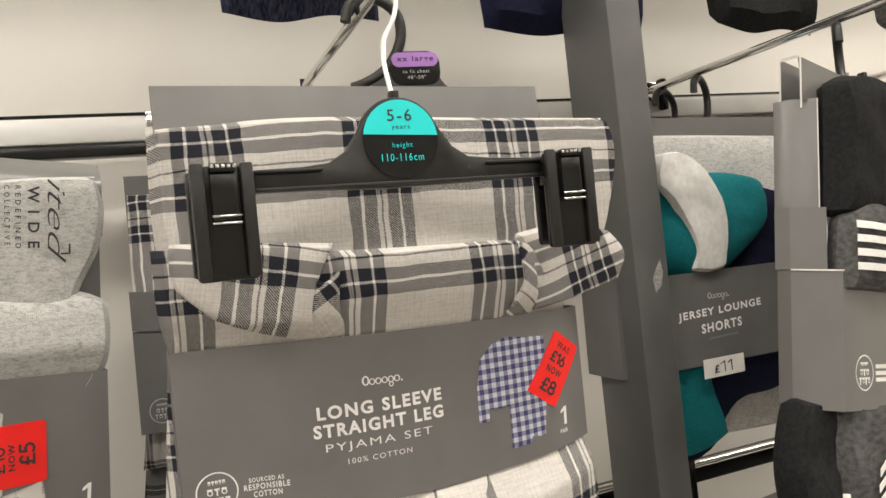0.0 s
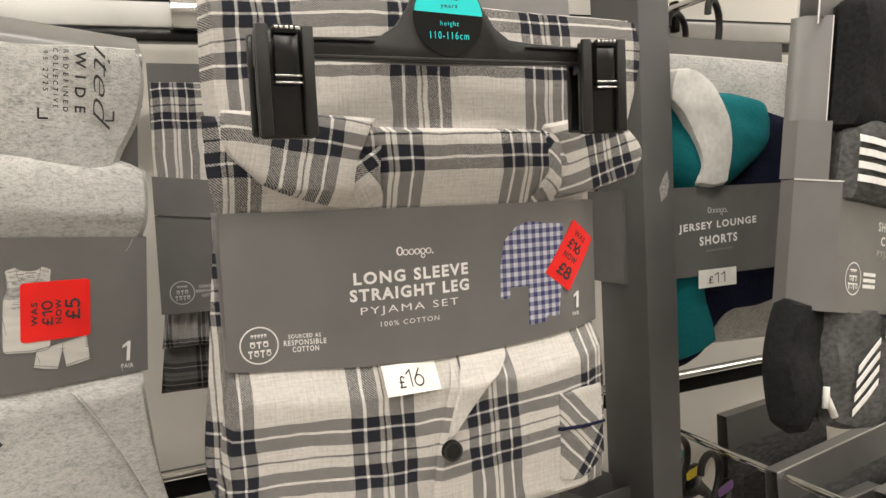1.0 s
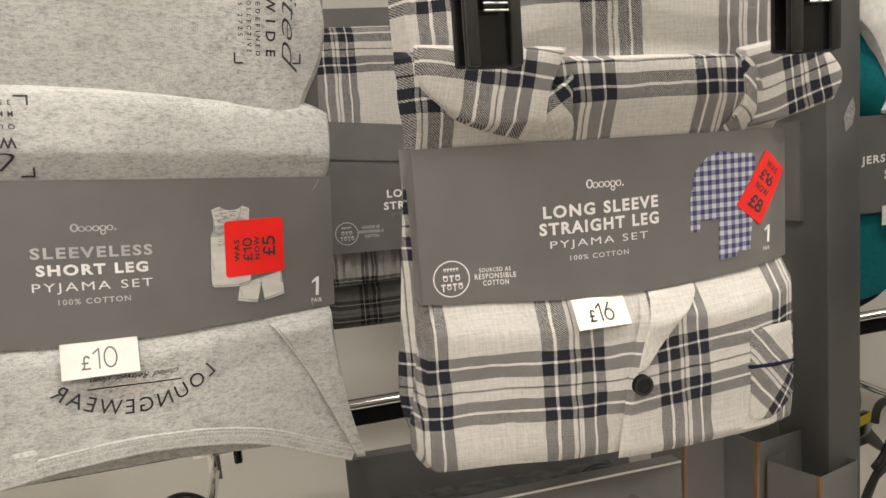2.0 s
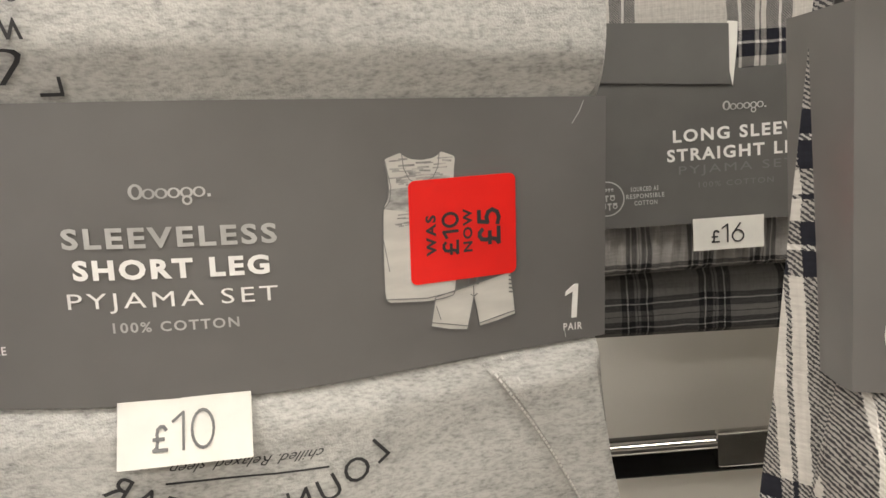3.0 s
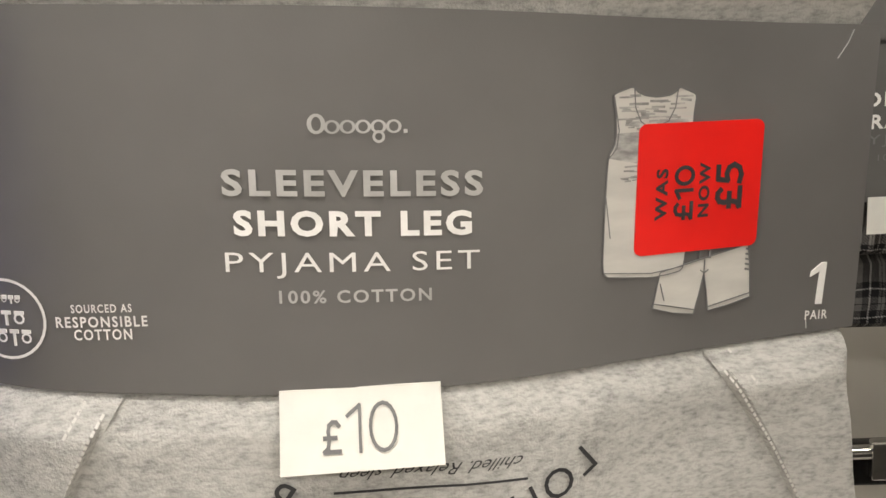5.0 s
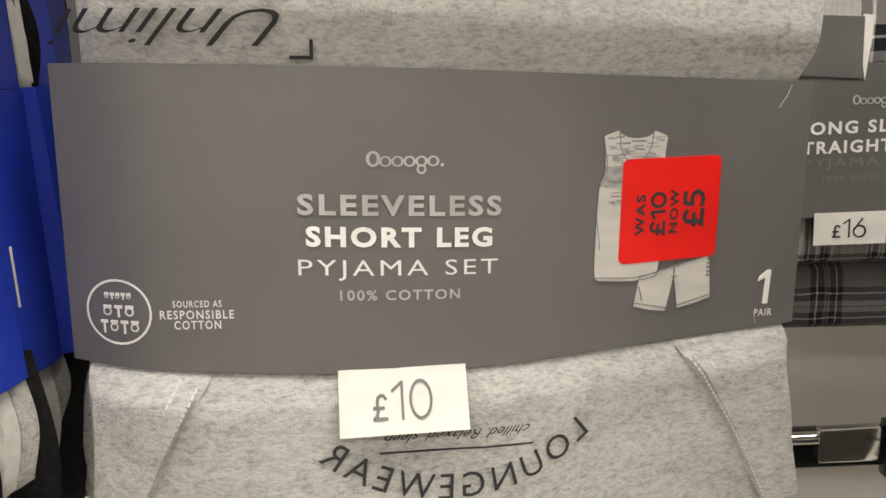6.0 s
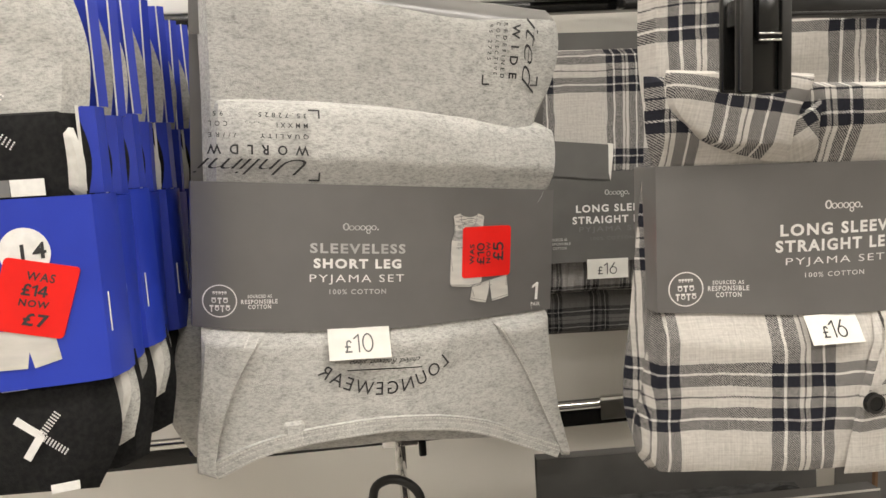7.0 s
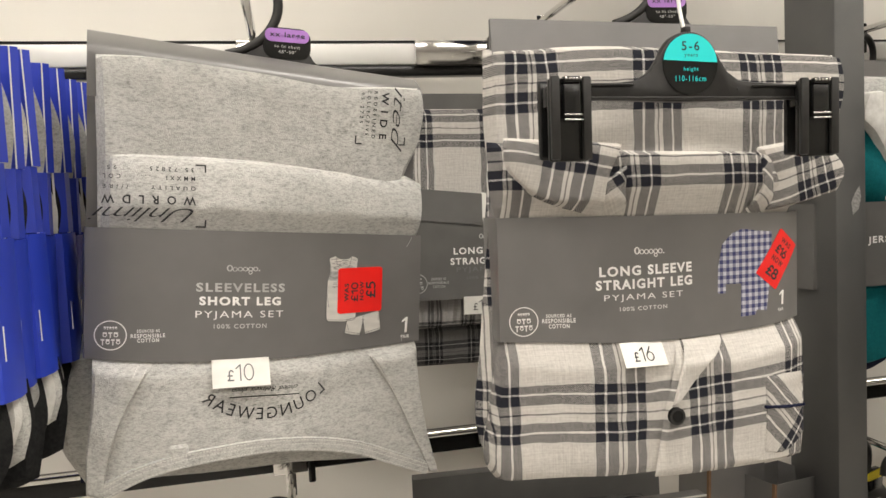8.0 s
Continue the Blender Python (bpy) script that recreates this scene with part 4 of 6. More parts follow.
part("back_card", merge([sheet(span(-0.130, 0.128, 16), span(0.05, 0.203, 6), lambda u, v: (u, 0.034 + 0.002 * math.sin(14 * u), v)), sheet(span(-0.130, 0.128, 16), span(0.165, 0.203, 3), lambda u, v: (u, 0.031 - 0.10 * (0.203 - v) + 0.002 * math.sin(14 * u), v))]), CARD, plaid, "folded grey header card")
prof = [(-0.1335, 0.052), (-0.1345, 0.020)] + [(u, P_BULGE(u)) for u in span(-0.1335, 0.1315, 44)] + [(0.1325, 0.02), (0.131, 0.05)]
psl = part("card_sleeve", sleeve(prof, P_LOW, P_HIGH, 6), CARD, plaid, "printed grey card sleeve")
trousers = part("folded_trousers", cushion(patch([(-0.134, 0.181), (-0.085, 0.1815), (0.015, 0.179), (0.10, 0.178), (0.172, 0.1765)], [(-0.128, 0.055), (0.0, 0.055), (0.14, 0.055)],
    [(-0.134, 0.181), (-0.135, 0.116), (-0.128, 0.055)], [(0.172, 0.1765), (0.176, 0.16), (0.166, 0.11), (0.14, 0.055)]), lambda x: P_BULGE(min(x, 0.085)) + 0.022, 0.020, 0.004, 48, 24, (6, 5), folds(4, 0.06, 0.003), 0.0, (0.122, 0.081), P_HELD), PLAID, plaid, "folded plaid trousers")
shirt_y = lambda x: P_BULGE(x) + 0.009
shirt = part("folded_shirt", cushion(patch([(-0.130, -0.036), (0.0, -0.036), (0.126, -0.036)], [(-0.141, -0.158), (-0.086, -0.1575), (0.003, -0.155), (0.07, -0.157), (0.126, -0.160)],
    [(-0.130, -0.036), (-0.141, -0.10), (-0.144, -0.148), (-0.137, -0.158)], [(0.126, -0.036), (0.131, -0.1), (0.126, -0.160)]), shirt_y, 0.016, 0.020, 56, 34, (8, 8), folds(12, 0.055, 0.0022), 0.0, (0.0656, 0.126), P_HELD), PLAID, plaid, "folded plaid brushed cotton shirt front")
part("shirt_sides", cushion(patch([(-0.132, 0.06), (0.126, 0.06)], [(-0.142, -0.152), (0.122, -0.156)], [(-0.132, 0.06), (-0.143, -0.05), (-0.148, -0.12), (-0.140, -0.150)], [(0.126, 0.06), (0.131, -0.08), (0.122, -0.156)]), lambda x: P_BULGE(x) + 0.022, 0.010, 0.016, 24, 24, (6, 6), None, 0.0, (0.065, 0.126), P_HELD), PLAID, plaid, "plaid back layers of the shirt")
yoke = part("shirt_yoke", cushion(patch([(-0.138, 0.108), (-0.04, 0.0985), (0.076, 0.096), (0.135, 0.090)], [(-0.130, 0.036), (0.0, 0.036), (0.118, 0.036)], [(-0.138, 0.108), (-0.137, 0.07), (-0.130, 0.036)], [(0.135, 0.090), (0.13, 0.06), (0.118, 0.036)]),
    lambda x: P_BULGE(x) + 0.006, 0.015, 0.01, 44, 16, (8, 5), folds(6, 0.05, 0.0016), 0.0, (0.052, 0.035), P_HELD), PLAID, plaid, "plaid back of the collar")
part("collar_flap", cushion(patch([(-0.128, 0.110), (-0.08, 0.1065), (-0.0405, 0.1025)], [(-0.110, 0.066), (-0.088, 0.0565), (-0.0565, 0.0475)], [(-0.128, 0.110), (-0.130, 0.09), (-0.110, 0.066)], [(-0.0405, 0.1025), (-0.053, 0.073), (-0.0565, 0.0475)]),
    lambda x: P_BULGE(x) - 0.004, 0.011, 0.004, 28, 18, (5, 5), folds(8, 0.04, 0.0016), -0.20, (0.118, 0.040), P_FLAP), PLAID, plaid, "folded plaid collar flap")
part("collar_flap", cushion(patch([(0.080, 0.0985), (0.125, 0.104), (0.158, 0.096)], [(0.086, 0.0462), (0.13, 0.052), (0.162, 0.060)], [(0.080, 0.0985), (0.0885, 0.072), (0.086, 0.0462)], [(0.158, 0.096), (0.170, 0.079), (0.162, 0.060)]),
    lambda x: 0.55 * P_BULGE(min(x, 0.134)) + 0.002, 0.012, 0.004, 28, 18, (5, 5), folds(10, 0.04, 0.0016), 0.25, (0.060, 0.083)), PLAID, plaid, "folded plaid collar flap")
part("sleeve_fold", cushion(patch([(-0.056, 0.088), (-0.048, 0.082), (-0.038, 0.090)], [(-0.066, 0.044), (-0.05, 0.040), (-0.036, 0.040)], [(-0.056, 0.088), (-0.060, 0.066), (-0.066, 0.044)], [(-0.038, 0.090), (-0.040, 0.066), (-0.036, 0.040)]),
    lambda x: P_BULGE(x) - 0.006, 0.006, 0.003, 12, 12, (4, 5), None, 0.6, (0.0, 0.02), P_FOLD), PLAID, plaid, "plaid fold beside the collar")
part("sleeve_fold", cushion(patch([(0.076, 0.096), (0.083, 0.092), (0.090, 0.082)], [(0.060, 0.040), (0.078, 0.040), (0.090, 0.046)], [(0.076, 0.096), (0.078, 0.066), (0.060, 0.040)], [(0.090, 0.082), (0.091, 0.066), (0.090, 0.046)]),
    lambda x: P_BULGE(x) - 0.004, 0.006, 0.003, 12, 12, (4, 5), None, -0.7, (0.03, 0.03), P_FOLD), PLAID, plaid, "plaid fold beside the collar")
# placket, lapel, pocket, button
sv = lambda u, v: (u, shirt_y(u) - 0.0185 - folds(12, 0.055, 0.0022)(u, v), v)
over = lambda x: shirt_y(x) - 0.0166
part("shirt_right_front", cushion(patch([(0.006, -0.036), (0.07, -0.036), (0.126, -0.036)], [(-0.021, -0.1555), (0.05, -0.157), (0.125, -0.159)], [(0.006, -0.036), (-0.0132, -0.1117), (-0.021, -0.1555)], [(0.126, -0.036), (0.131, -0.1), (0.125, -0.159)]), over, 0.0030, 0.001, 40, 34, (12, 12), folds(12, 0.055, 0.0022), 0.04, (-0.004 + 0.095, 0.126), P_FRONT), PLAID, plaid, "overlapping plaid right shirt front")
part("lapel", cushion(patch([(0.012, -0.040), (0.047, -0.038)], [(-0.0075, -0.1005), (-0.0045, -0.0990)], [(0.012, -0.040), (0.001, -0.072), (-0.0075, -0.1005)], [(0.047, -0.038), (0.042, -0.0525), (0.020, -0.0740), (-0.0045, -0.0990)]), lambda x: shirt_y(x) - 0.0198, 0.0024, 0.001, 14, 24, (7, 8), folds(12, 0.055, 0.0022), 0.0, (0.050, 0.144), lambda x, z: P_FRONT(x, z) - 0.0030 * min(1.0, max(0.0, P_LOW(x) - z) / 0.004)), PLAID, plaid, "plain turned lapel")
part("pocket", cushion(patch([(0.0775, -0.0825), (0.126, -0.087)], [(0.0765, -0.150), (0.100, -0.153), (0.127, -0.140)], [(0.0775, -0.0825), (0.0765, -0.150)], [(0.126, -0.087), (0.127, -0.140)]), lambda x: shirt_y(x) - 0.0180, 0.0026, 0.001, 18, 20, (9, 9), folds(12, 0.055, 0.0022), 0.785, (0.035, 0.215)), PLAID, plaid, "bias cut plaid chest pocket")
part("piping", tube([(0.0775, sv(0.0775, -0.1100)[1] - 0.0022, -0.1100), (0.10, sv(0.10, -0.113)[1] - 0.0026, -0.113), (0.126, sv(0.126, -0.1165)[1] - 0.0018, -0.1165)], 0.0013), NAVY, plaid, "dark navy piping")
bt = bmesh.new()
bmesh.ops.create_cone(bt, cap_ends=True, segments=28, radius1=0.0068, radius2=0.0058, depth=0.003, matrix=Matrix.Translation((-0.0058, sv(-0.0058, -0.107)[1] - 0.0036, -0.107)) @ Matrix.Rotation(radians(90), 4, "X"))
button = part("button", bt, CLIP_PLASTIC, plaid, "dark round button", False)
part("button_rim", merge([ring_on(-0.0058, -0.107, 0.0046, 0.0066, lambda u, v: (u, sv(-0.0058, -0.107)[1] - 0.0054, v), 0.0001, 24)]), BLACK_PLASTIC, button, "raised button rim", False)
# card print
word_mark(psl, -0.0305, -0.0065, 0.0178, 0.0236, p_card, WHITE_INK)
line_of(psl, "LONG SLEEVE", -0.0578, 0.0170, 0.0012, 0.0090, p_card, WHITE_INK, 0.035, 0.0012)
line_of(psl, "STRAIGHT LEG", -0.0605, 0.0172, -0.0092, -0.0014, p_card, WHITE_INK, 0.035, 0.0012)
line_of(psl, "PYJAMA SET", -0.0545, 0.0090, -0.0188, -0.0128, p_card, WHITE_INK, -0.004, 0.0008)
line_of(psl, "100% COTTON", -0.0428, -0.0048, -0.0257, -0.0226, p_card, WHITE_INK, 0.0, 0.0005)
badge(psl, -0.1150, -0.0315, 0.0116, p_card)
for t_, a_, b_, z_ in (("SOURCED AS", -0.0975, -0.0785, -0.0292), ("RESPONSIBLE", -0.1005, -0.0755, -0.0335), ("COTTON", -0.0955, -0.080, -0.0378)):
    line_of(psl, t_, a_, b_, z_, z_ + (0.0026 if t_ == "SOURCED AS" else 0.0034), p_card, WHITE_INK, 0.02)
figure_one(psl, 0.1046, 0.1106, -0.0313, -0.0195, p_card)
line_of(psl, "PAIR", 0.1032, 0.1100, -0.0365, -0.0338, p_card, WHITE_INK, 0.02)
pic = [(0.0415, -0.017), (0.0420, 0.004), (0.0460, 0.022), (0.0560, 0.0305), (0.0660, 0.0335), (0.0735, 0.0325), (0.0790, 0.0315), (0.0960, 0.0300), (0.0950, 0.0), (0.0900, -0.0345), (0.0795, -0.033), (0.0785, -0.0370), (0.0640, -0.0375), (0.0645, -0.0105), (0.0490, -0.0100), (0.0490, -0.0175)]
pbm = lay(pic, p_card, 0.0004, 3)
uvl = pbm.loops.layers.uv.new("UVMap")
for f_ in pbm.faces:
    for lp in f_.loops:
        lp[uvl].uv = (lp.vert.co.x, lp.vert.co.z)
part("picture", pbm, GINGHAM, psl, "printed picture of a blue checked pyjama set")
sticker(psl, (0.0786, -0.0030), (0.0212, -0.0152), (0.0284, 0.0350), p_card,
        [("WAS", 0.24, 0.74, 0.80, 0.90, 0.02), ("\u00a316", 0.20, 0.74, 0.58, 0.73, 0.015), ("NOW", 0.22, 0.76, 0.40, 0.51, 0.03), ("\u00a38", 0.28, 0.78, 0.13, 0.31, 0.02)], "bright red slanted reduced price label", 0.04)
price_tag(plaid, "16", -0.0448, -0.0092, -0.0675, -0.0505, lambda u, v: P_FRONT(u, v) + 0.0004)


# ---- hangers ----
def disc_on(cu, cv, r, a0, a1, n=28):
    return [(cu + r * math.cos(radians(a0 + (a1 - a0) * k / n)), cv + r * math.sin(radians(a0 + (a1 - a0) * k / n))) for k in range(n + 1)]


hanger = thing("clip_hanger", "black plastic childrens clip hanger with turquoise size label", "hanger", P_AT @ pose(-0.004, -0.045, 0.0), "hangers")
outline = [(-0.104, 0.1300), (-0.052, 0.1295), (-0.012, 0.1285), (0.03, 0.1292), (0.098, 0.1310), (0.098, 0.1405), (0.050, 0.1425), (0.036, 0.1440), (0.027, 0.1500), (0.0195, 0.1605)]
outline += [(-0.0035 + 0.0232 * math.cos(radians(a)), 0.1545 + 0.0232 * math.sin(radians(a))) for a in range(20, 165, 10)]
outline += [(-0.0265, 0.1600), (-0.034, 0.1495), (-0.044, 0.1435), (-0.058, 0.1420), (-0.104, 0.1410)]
part("hanger_body", plate(outline, -0.004, 0.004, 0.0015), BLACK_PLASTIC, hanger, "moulded black plastic bar")
part("bar_flange", merge([box(-0.10, 0.095, -0.0062, -0.0041, 0.1296, 0.1318, 0.0006), box(-0.10, -0.048, -0.0062, -0.0041, 0.1392, 0.1408, 0.0006), box(0.046, 0.095, -0.0062, -0.0041, 0.1388, 0.1404, 0.0006)]), BLACK_PLASTIC, hanger, "raised plastic edge")
hs = lambda u, v: (u, -0.0042, v)
part("label_disc", lay(disc_on(-0.0035, 0.1545, 0.0215, 0, 359), hs, 0.0006), CLIP_PLASTIC, hanger, "round glossy black label")
sz = part("size_label", lay([(-0.0035 + 0.0212 * math.cos(radians(a)), 0.1545 + 0.0212 * math.sin(radians(a))) for a in range(4, 178, 6)], hs, 0.0009), TEAL_LABEL, hanger, "turquoise half-round size label")
for t_, a_, b_, c_, d_, m_, bo in (("5-6", -0.0105, 0.0035, 0.1640, 0.1705, DARK_INK, 0.01), ("years", -0.0085, 0.0020, 0.1590, 0.1615, DARK_INK, 0.01), ("height", -0.0090, 0.0025, 0.1490, 0.1525, TEAL_LABEL, 0.0), ("110-116cm", -0.0155, 0.0085, 0.1425, 0.1465, TEAL_LABEL, 0.0)):
    part("lettering", written(t_, (a_, c_), (b_ - a_, 0), (0, d_ - c_), hs, 0.0011, bo), m_, sz, "", False)
part("hole", lay(disc_on(0.0355, 0.1375, 0.0013, 0, 350, 10), hs, 0.0004), DARK_INK, hanger, "small round hole", False)
part("collar", box(-0.0065, -0.0015, -0.003, 0.003, 0.1765, 0.1815, 0.0008), BLACK_PLASTIC, hanger, "neck of the hook")
hook = [(-0.004, 0, 0.178), (-0.0045, 0.001, 0.205), (-0.0025, 0.002, 0.2135), (0.004, 0.004, 0.2235), (0.0085, 0.006, 0.236), (0.0085, 0.008, 0.252), (0.012, 0.012, 0.272), (0.022, 0.02, 0.285), (0.033, 0.03, 0.288)]
hk = [curve2([(p[0], p[2]) for p in hook])(s) for s in span(0, 1, 40)]
part("hook", tube([(x, spline([(0.17, 0), (0.30, 0.03)])(z), z) for x, z in hk], 0.0014, 8), WIRE, hanger, "bent steel wire hook")
for cu, rz in ((-0.1005, 4), (0.0955, -7)):
    m = pose(cu, -0.002, 0.1165, 0, 0, rz)
    def moved(bm):
        bm.transform(m)
        return bm
    clip = part("clip", moved(merge([box(-0.0145, 0.0145, -0.012, -0.006, -0.029, 0.0265, 0.002), box(-0.0145, 0.0145, 0.004, 0.009, -0.027, 0.026, 0.002), box(-0.013, 0.013, -0.0055, 0.0035, 0.008, 0.022, 0.001)])), CLIP_PLASTIC, hanger, "black plastic spring clip")
    part("side_rib", moved(merge([box(-0.0148, -0.0085, -0.0155, -0.0118, -0.028, 0.0275, 0.0012), box(0.0085, 0.0148, -0.0155, -0.0118, -0.028, 0.0275, 0.0012)])), BLACK_PLASTIC, clip, "raised side rib")
    part("spring", moved(merge([box(-0.0062, 0.0062, -0.0175, -0.0121, 0.0225, 0.0270, 0.0012), box(-0.0062, 0.0062, -0.0165, -0.0121, -0.0005, 0.0222, 0.0012)])), CLIP_PLASTIC, clip, "glossy black spring tongue")
    part("glint_edge", moved(merge([box(-0.0068, 0.0068, -0.0180, -0.0166, z, z + 0.0012, 0.0004) for z in (0.0012, -0.0022)])), CHROME, clip, "bright spring edge")
    part("teeth", moved(merge([box(-0.006 + 0.0026 * k, -0.0042 + 0.0026 * k, -0.0182, -0.0172, 0.0245, 0.0262, 0.0003) for k in range(5)])), CHROME, clip, "bright spring teeth")


def loop_hanger(m, label, mat, text, sub=(), group="hangers"):
    """A black hanger whose looped hook sits on an arm; only its head shows above the pack."""
    h = thing("loop_hanger", label, "hanger", m, group)
    hook = [curve2([(-0.016, -0.0620), (-0.006, -0.0590), (0.010, -0.0500), (0.0205, -0.0380), (0.0270, -0.0220), (0.0255, -0.0060), (0.0150, 0.0045), (0.0, 0.0075), (-0.0125, 0.0010), (-0.0160, -0.0110)])(q) for q in span(0, 1, 30)]
    part("hook", tube([(x, 0.0, z) for x, z in hook], 0.0042, 10), BLACK_PLASTIC, h, "looped black plastic hook")
    part("hanger_body", plate([(-0.050, -0.098), (-0.030, -0.0780), (-0.012, -0.0660), (0.004, -0.0580), (0.018, -0.0490), (0.050, -0.0490), (0.058, -0.0620), (0.076, -0.078), (0.096, -0.098), (0.080, -0.096), (0.050, -0.0760), (0.010, -0.0720), (-0.012, -0.0760), (-0.034, -0.098)], -0.003, 0.003, 0.001), BLACK_PLASTIC, h, "black plastic hanger shoulders")
    su = lambda u, v: (u, -0.0034, v)
    part("label_back", plate(rounded(0.0145, 0.0555, -0.0625, -0.0355, 0.0095), -0.0036, 0.0034, 0.0008), CLIP_PLASTIC, h, "rounded glossy black label")
    top = rounded(0.0160, 0.0540, -0.0480, -0.0368, 0.0054)
    lab = part("size_label", lay(top, su, 0.0008), mat, h, "coloured size label")
    if text:
        part("lettering", written(text, (0.0200, -0.0452), (0.030, 0), (0, 0.0055), su, 0.0012, 0.02), DARK_INK, lab, "", False)
    for k, (txt, wid) in enumerate(sub):
        part("lettering", written(txt, (0.035 - wid * 0.42, -0.0532 - 0.0046 * k), (wid * 0.84, 0), (0, 0.0027), su, 0.0009), PALE_INK, lab, "", False)
    return h


loop_hanger(pose(-0.268, 0.134, 1.512, 0, 4, 6), "black looped hanger with purple size label xx large", PURPLE_LABEL, "xx large", (("to fit chest", 0.026), ("48\"-50\"", 0.018)))
loop_hanger(pose(0.081, 0.12, 1.537, 0, 0, -4), "black looped hanger with purple size label xx large", PURPLE_LABEL, "xx large", (("to fit chest", 0.026), ("48\"-50\"", 0.018)))


# ---- plaid pack deeper in the row ----
gap = thing("pyjama_pack", "plaid pyjama set in torn grey card toned down for shade, hanging further back", "pyjama pack", pose(0.018, 0.338, 1.25, 0, 1.2, -2) @ Matrix.Scale(1.03, 4), "hanging pyjama packs")
part("back_card", sheet(span(-0.13, 0.13, 8), span(-0.02, 0.19, 4), lambda u, v: (u, 0.012, v)), CARD_SHADED, gap, "plain grey header card")
part("folded_shirt", cushion(patch([(-0.128, 0.171), (0.13, 0.171)], [(-0.128, 0.03), (0.13, 0.03)], [(-0.128, 0.171), (-0.130, 0.1), (-0.128, 0.03)], [(0.13, 0.171), (0.13, 0.03)]), 0.006, 0.016, 0.004, 30, 20, (7, 5), folds(14, 0.05, 0.002), 0.0, (0.032, 0.085)), PLAID, gap, "folded plaid shirt")
gs = lambda u, v: (u, -0.0125 - 0.006 * swell((u + 0.135) / 0.27, 2.5), v)
# same card as the plaid set; its darker tone stands in for shade
gsl = part("card_sleeve", merge([sheet(span(-0.132, 0.134, 20), span(-0.052, 0.043, 4), gs), sheet(span(-0.132, -0.034, 8), span(0.0435, 0.080, 3), lambda u, v: (u, gs(u, v)[1] - 0.0012, v - 0.10 * (u + 0.13))) ]), CARD_SHADED, gap, "torn grey card sleeve, shade put into its tone")
part("torn_edge", lay([(-0.0345, 0.072), (-0.0285, 0.071), (-0.0290, 0.058), (-0.0305, 0.046), (-0.0320, 0.033), (-0.0345, 0.046), (-0.0370, 0.056), (-0.0355, 0.064)], gs, 0.0008), PAPER, gsl, "white torn paper edge")
word_mark(gsl, -0.038, -0.012, 0.018, 0.024, gs, PALE_INK)
line_of(gsl, "LONG SLEEVE", -0.069, 0.012, 0.0005, 0.0085, gs, WHITE_INK, 0.03)
line_of(gsl, "STRAIGHT LEG", -0.073, 0.013, -0.0115, -0.0035, gs, WHITE_INK, 0.03)
line_of(gsl, "PYJAMA SET", -0.066, 0.005, -0.0215, -0.0145, gs, GREY_INK, 0.0)
line_of(gsl, "100% COTTON", -0.054, -0.008, -0.0290, -0.0255, gs, GREY_INK, 0.0)
badge(gsl, -0.112, -0.032, 0.0115, gs, PALE_INK)
for t_, a_, b_, z_ in (("SOURCED AS", -0.0965, -0.079, -0.0285), ("RESPONSIBLE", -0.0995, -0.0755, -0.0330), ("COTTON", -0.0945, -0.080, -0.0375)):
    line_of(gsl, t_, a_, b_, z_, z_ + 0.003, gs, PALE_INK, 0.02)
price_tag(gap, "16", -0.0585, -0.0145, -0.0700, -0.0490, lambda u, v: gs(u, v)[1] + 0.0005)
waist = lambda x, z: 0.0016 * math.sin(x * 620 + 2.0 * math.sin(z * 60))
part("gathered_waist", cushion(patch([(-0.128, -0.045), (0.13, -0.045)], [(-0.134, -0.088), (0.0, -0.086), (0.13, -0.090)], [(-0.128, -0.045), (-0.134, -0.088)], [(0.13, -0.045), (0.13, -0.090)]), 0.0, 0.010, 0.004, 90, 10, (8, 4), waist, 0.0, (0.1, 0.0)), GATHER, gap, "gathered grey check waistband")
part("folded_trousers", cushion(patch([(-0.132, -0.086), (0.13, -0.090)], [(-0.138, -0.134), (0.13, -0.134)], [(-0.132, -0.086), (-0.138, -0.134)], [(0.13, -0.090), (0.13, -0.134)]), 0.008, 0.008, 0.004, 30, 10, (8, 4), None, 0.0, (0.155, 0.07)), DARK_PLAID, gap, "folded charcoal check trouser legs")


# ---- blue packs in a row ----
def cross_print(parent, cu, cv, r, surf):
    """A printed cross: one half plain white, the other half in fine dots."""
    w = 0.34 * r
    part("print", merge([lay(strip((cu, cv), (cu - r, cv + r * 0.75), w), surf, 0.0006), lay(strip((cu, cv), (cu - r * 0.7, cv - r), w), surf, 0.0007)]), WHITE_INK, parent, "white half of a printed cross", False)
    bits = []
    for (du, dv) in ((r * 0.85, r), (r * 1.05, -r * 0.8)):
        d = Vector((du, dv)).normalized()
        length = math.hypot(du, dv)
        for i in range(9):
            for j in range(4):
                a, b = length * (i + 0.5) / 9, w * (j - 1.5) / 4
                u, v = cu + d.x * a - d.y * b, cv + d.y * a + d.x * b
                h = 0.0006
                bits.append([(u - h, v), (u, v - h), (u + h, v), (u, v + h)])
    bm = bmesh.new()
    for q in bits:
        bm.faces.new([bm.verts.new(Vector(surf(*p)) + Vector((0, -0.0006, 0))) for p in q])
    part("print", bm, WHITE_INK, parent, "dotted half of a printed cross", False)


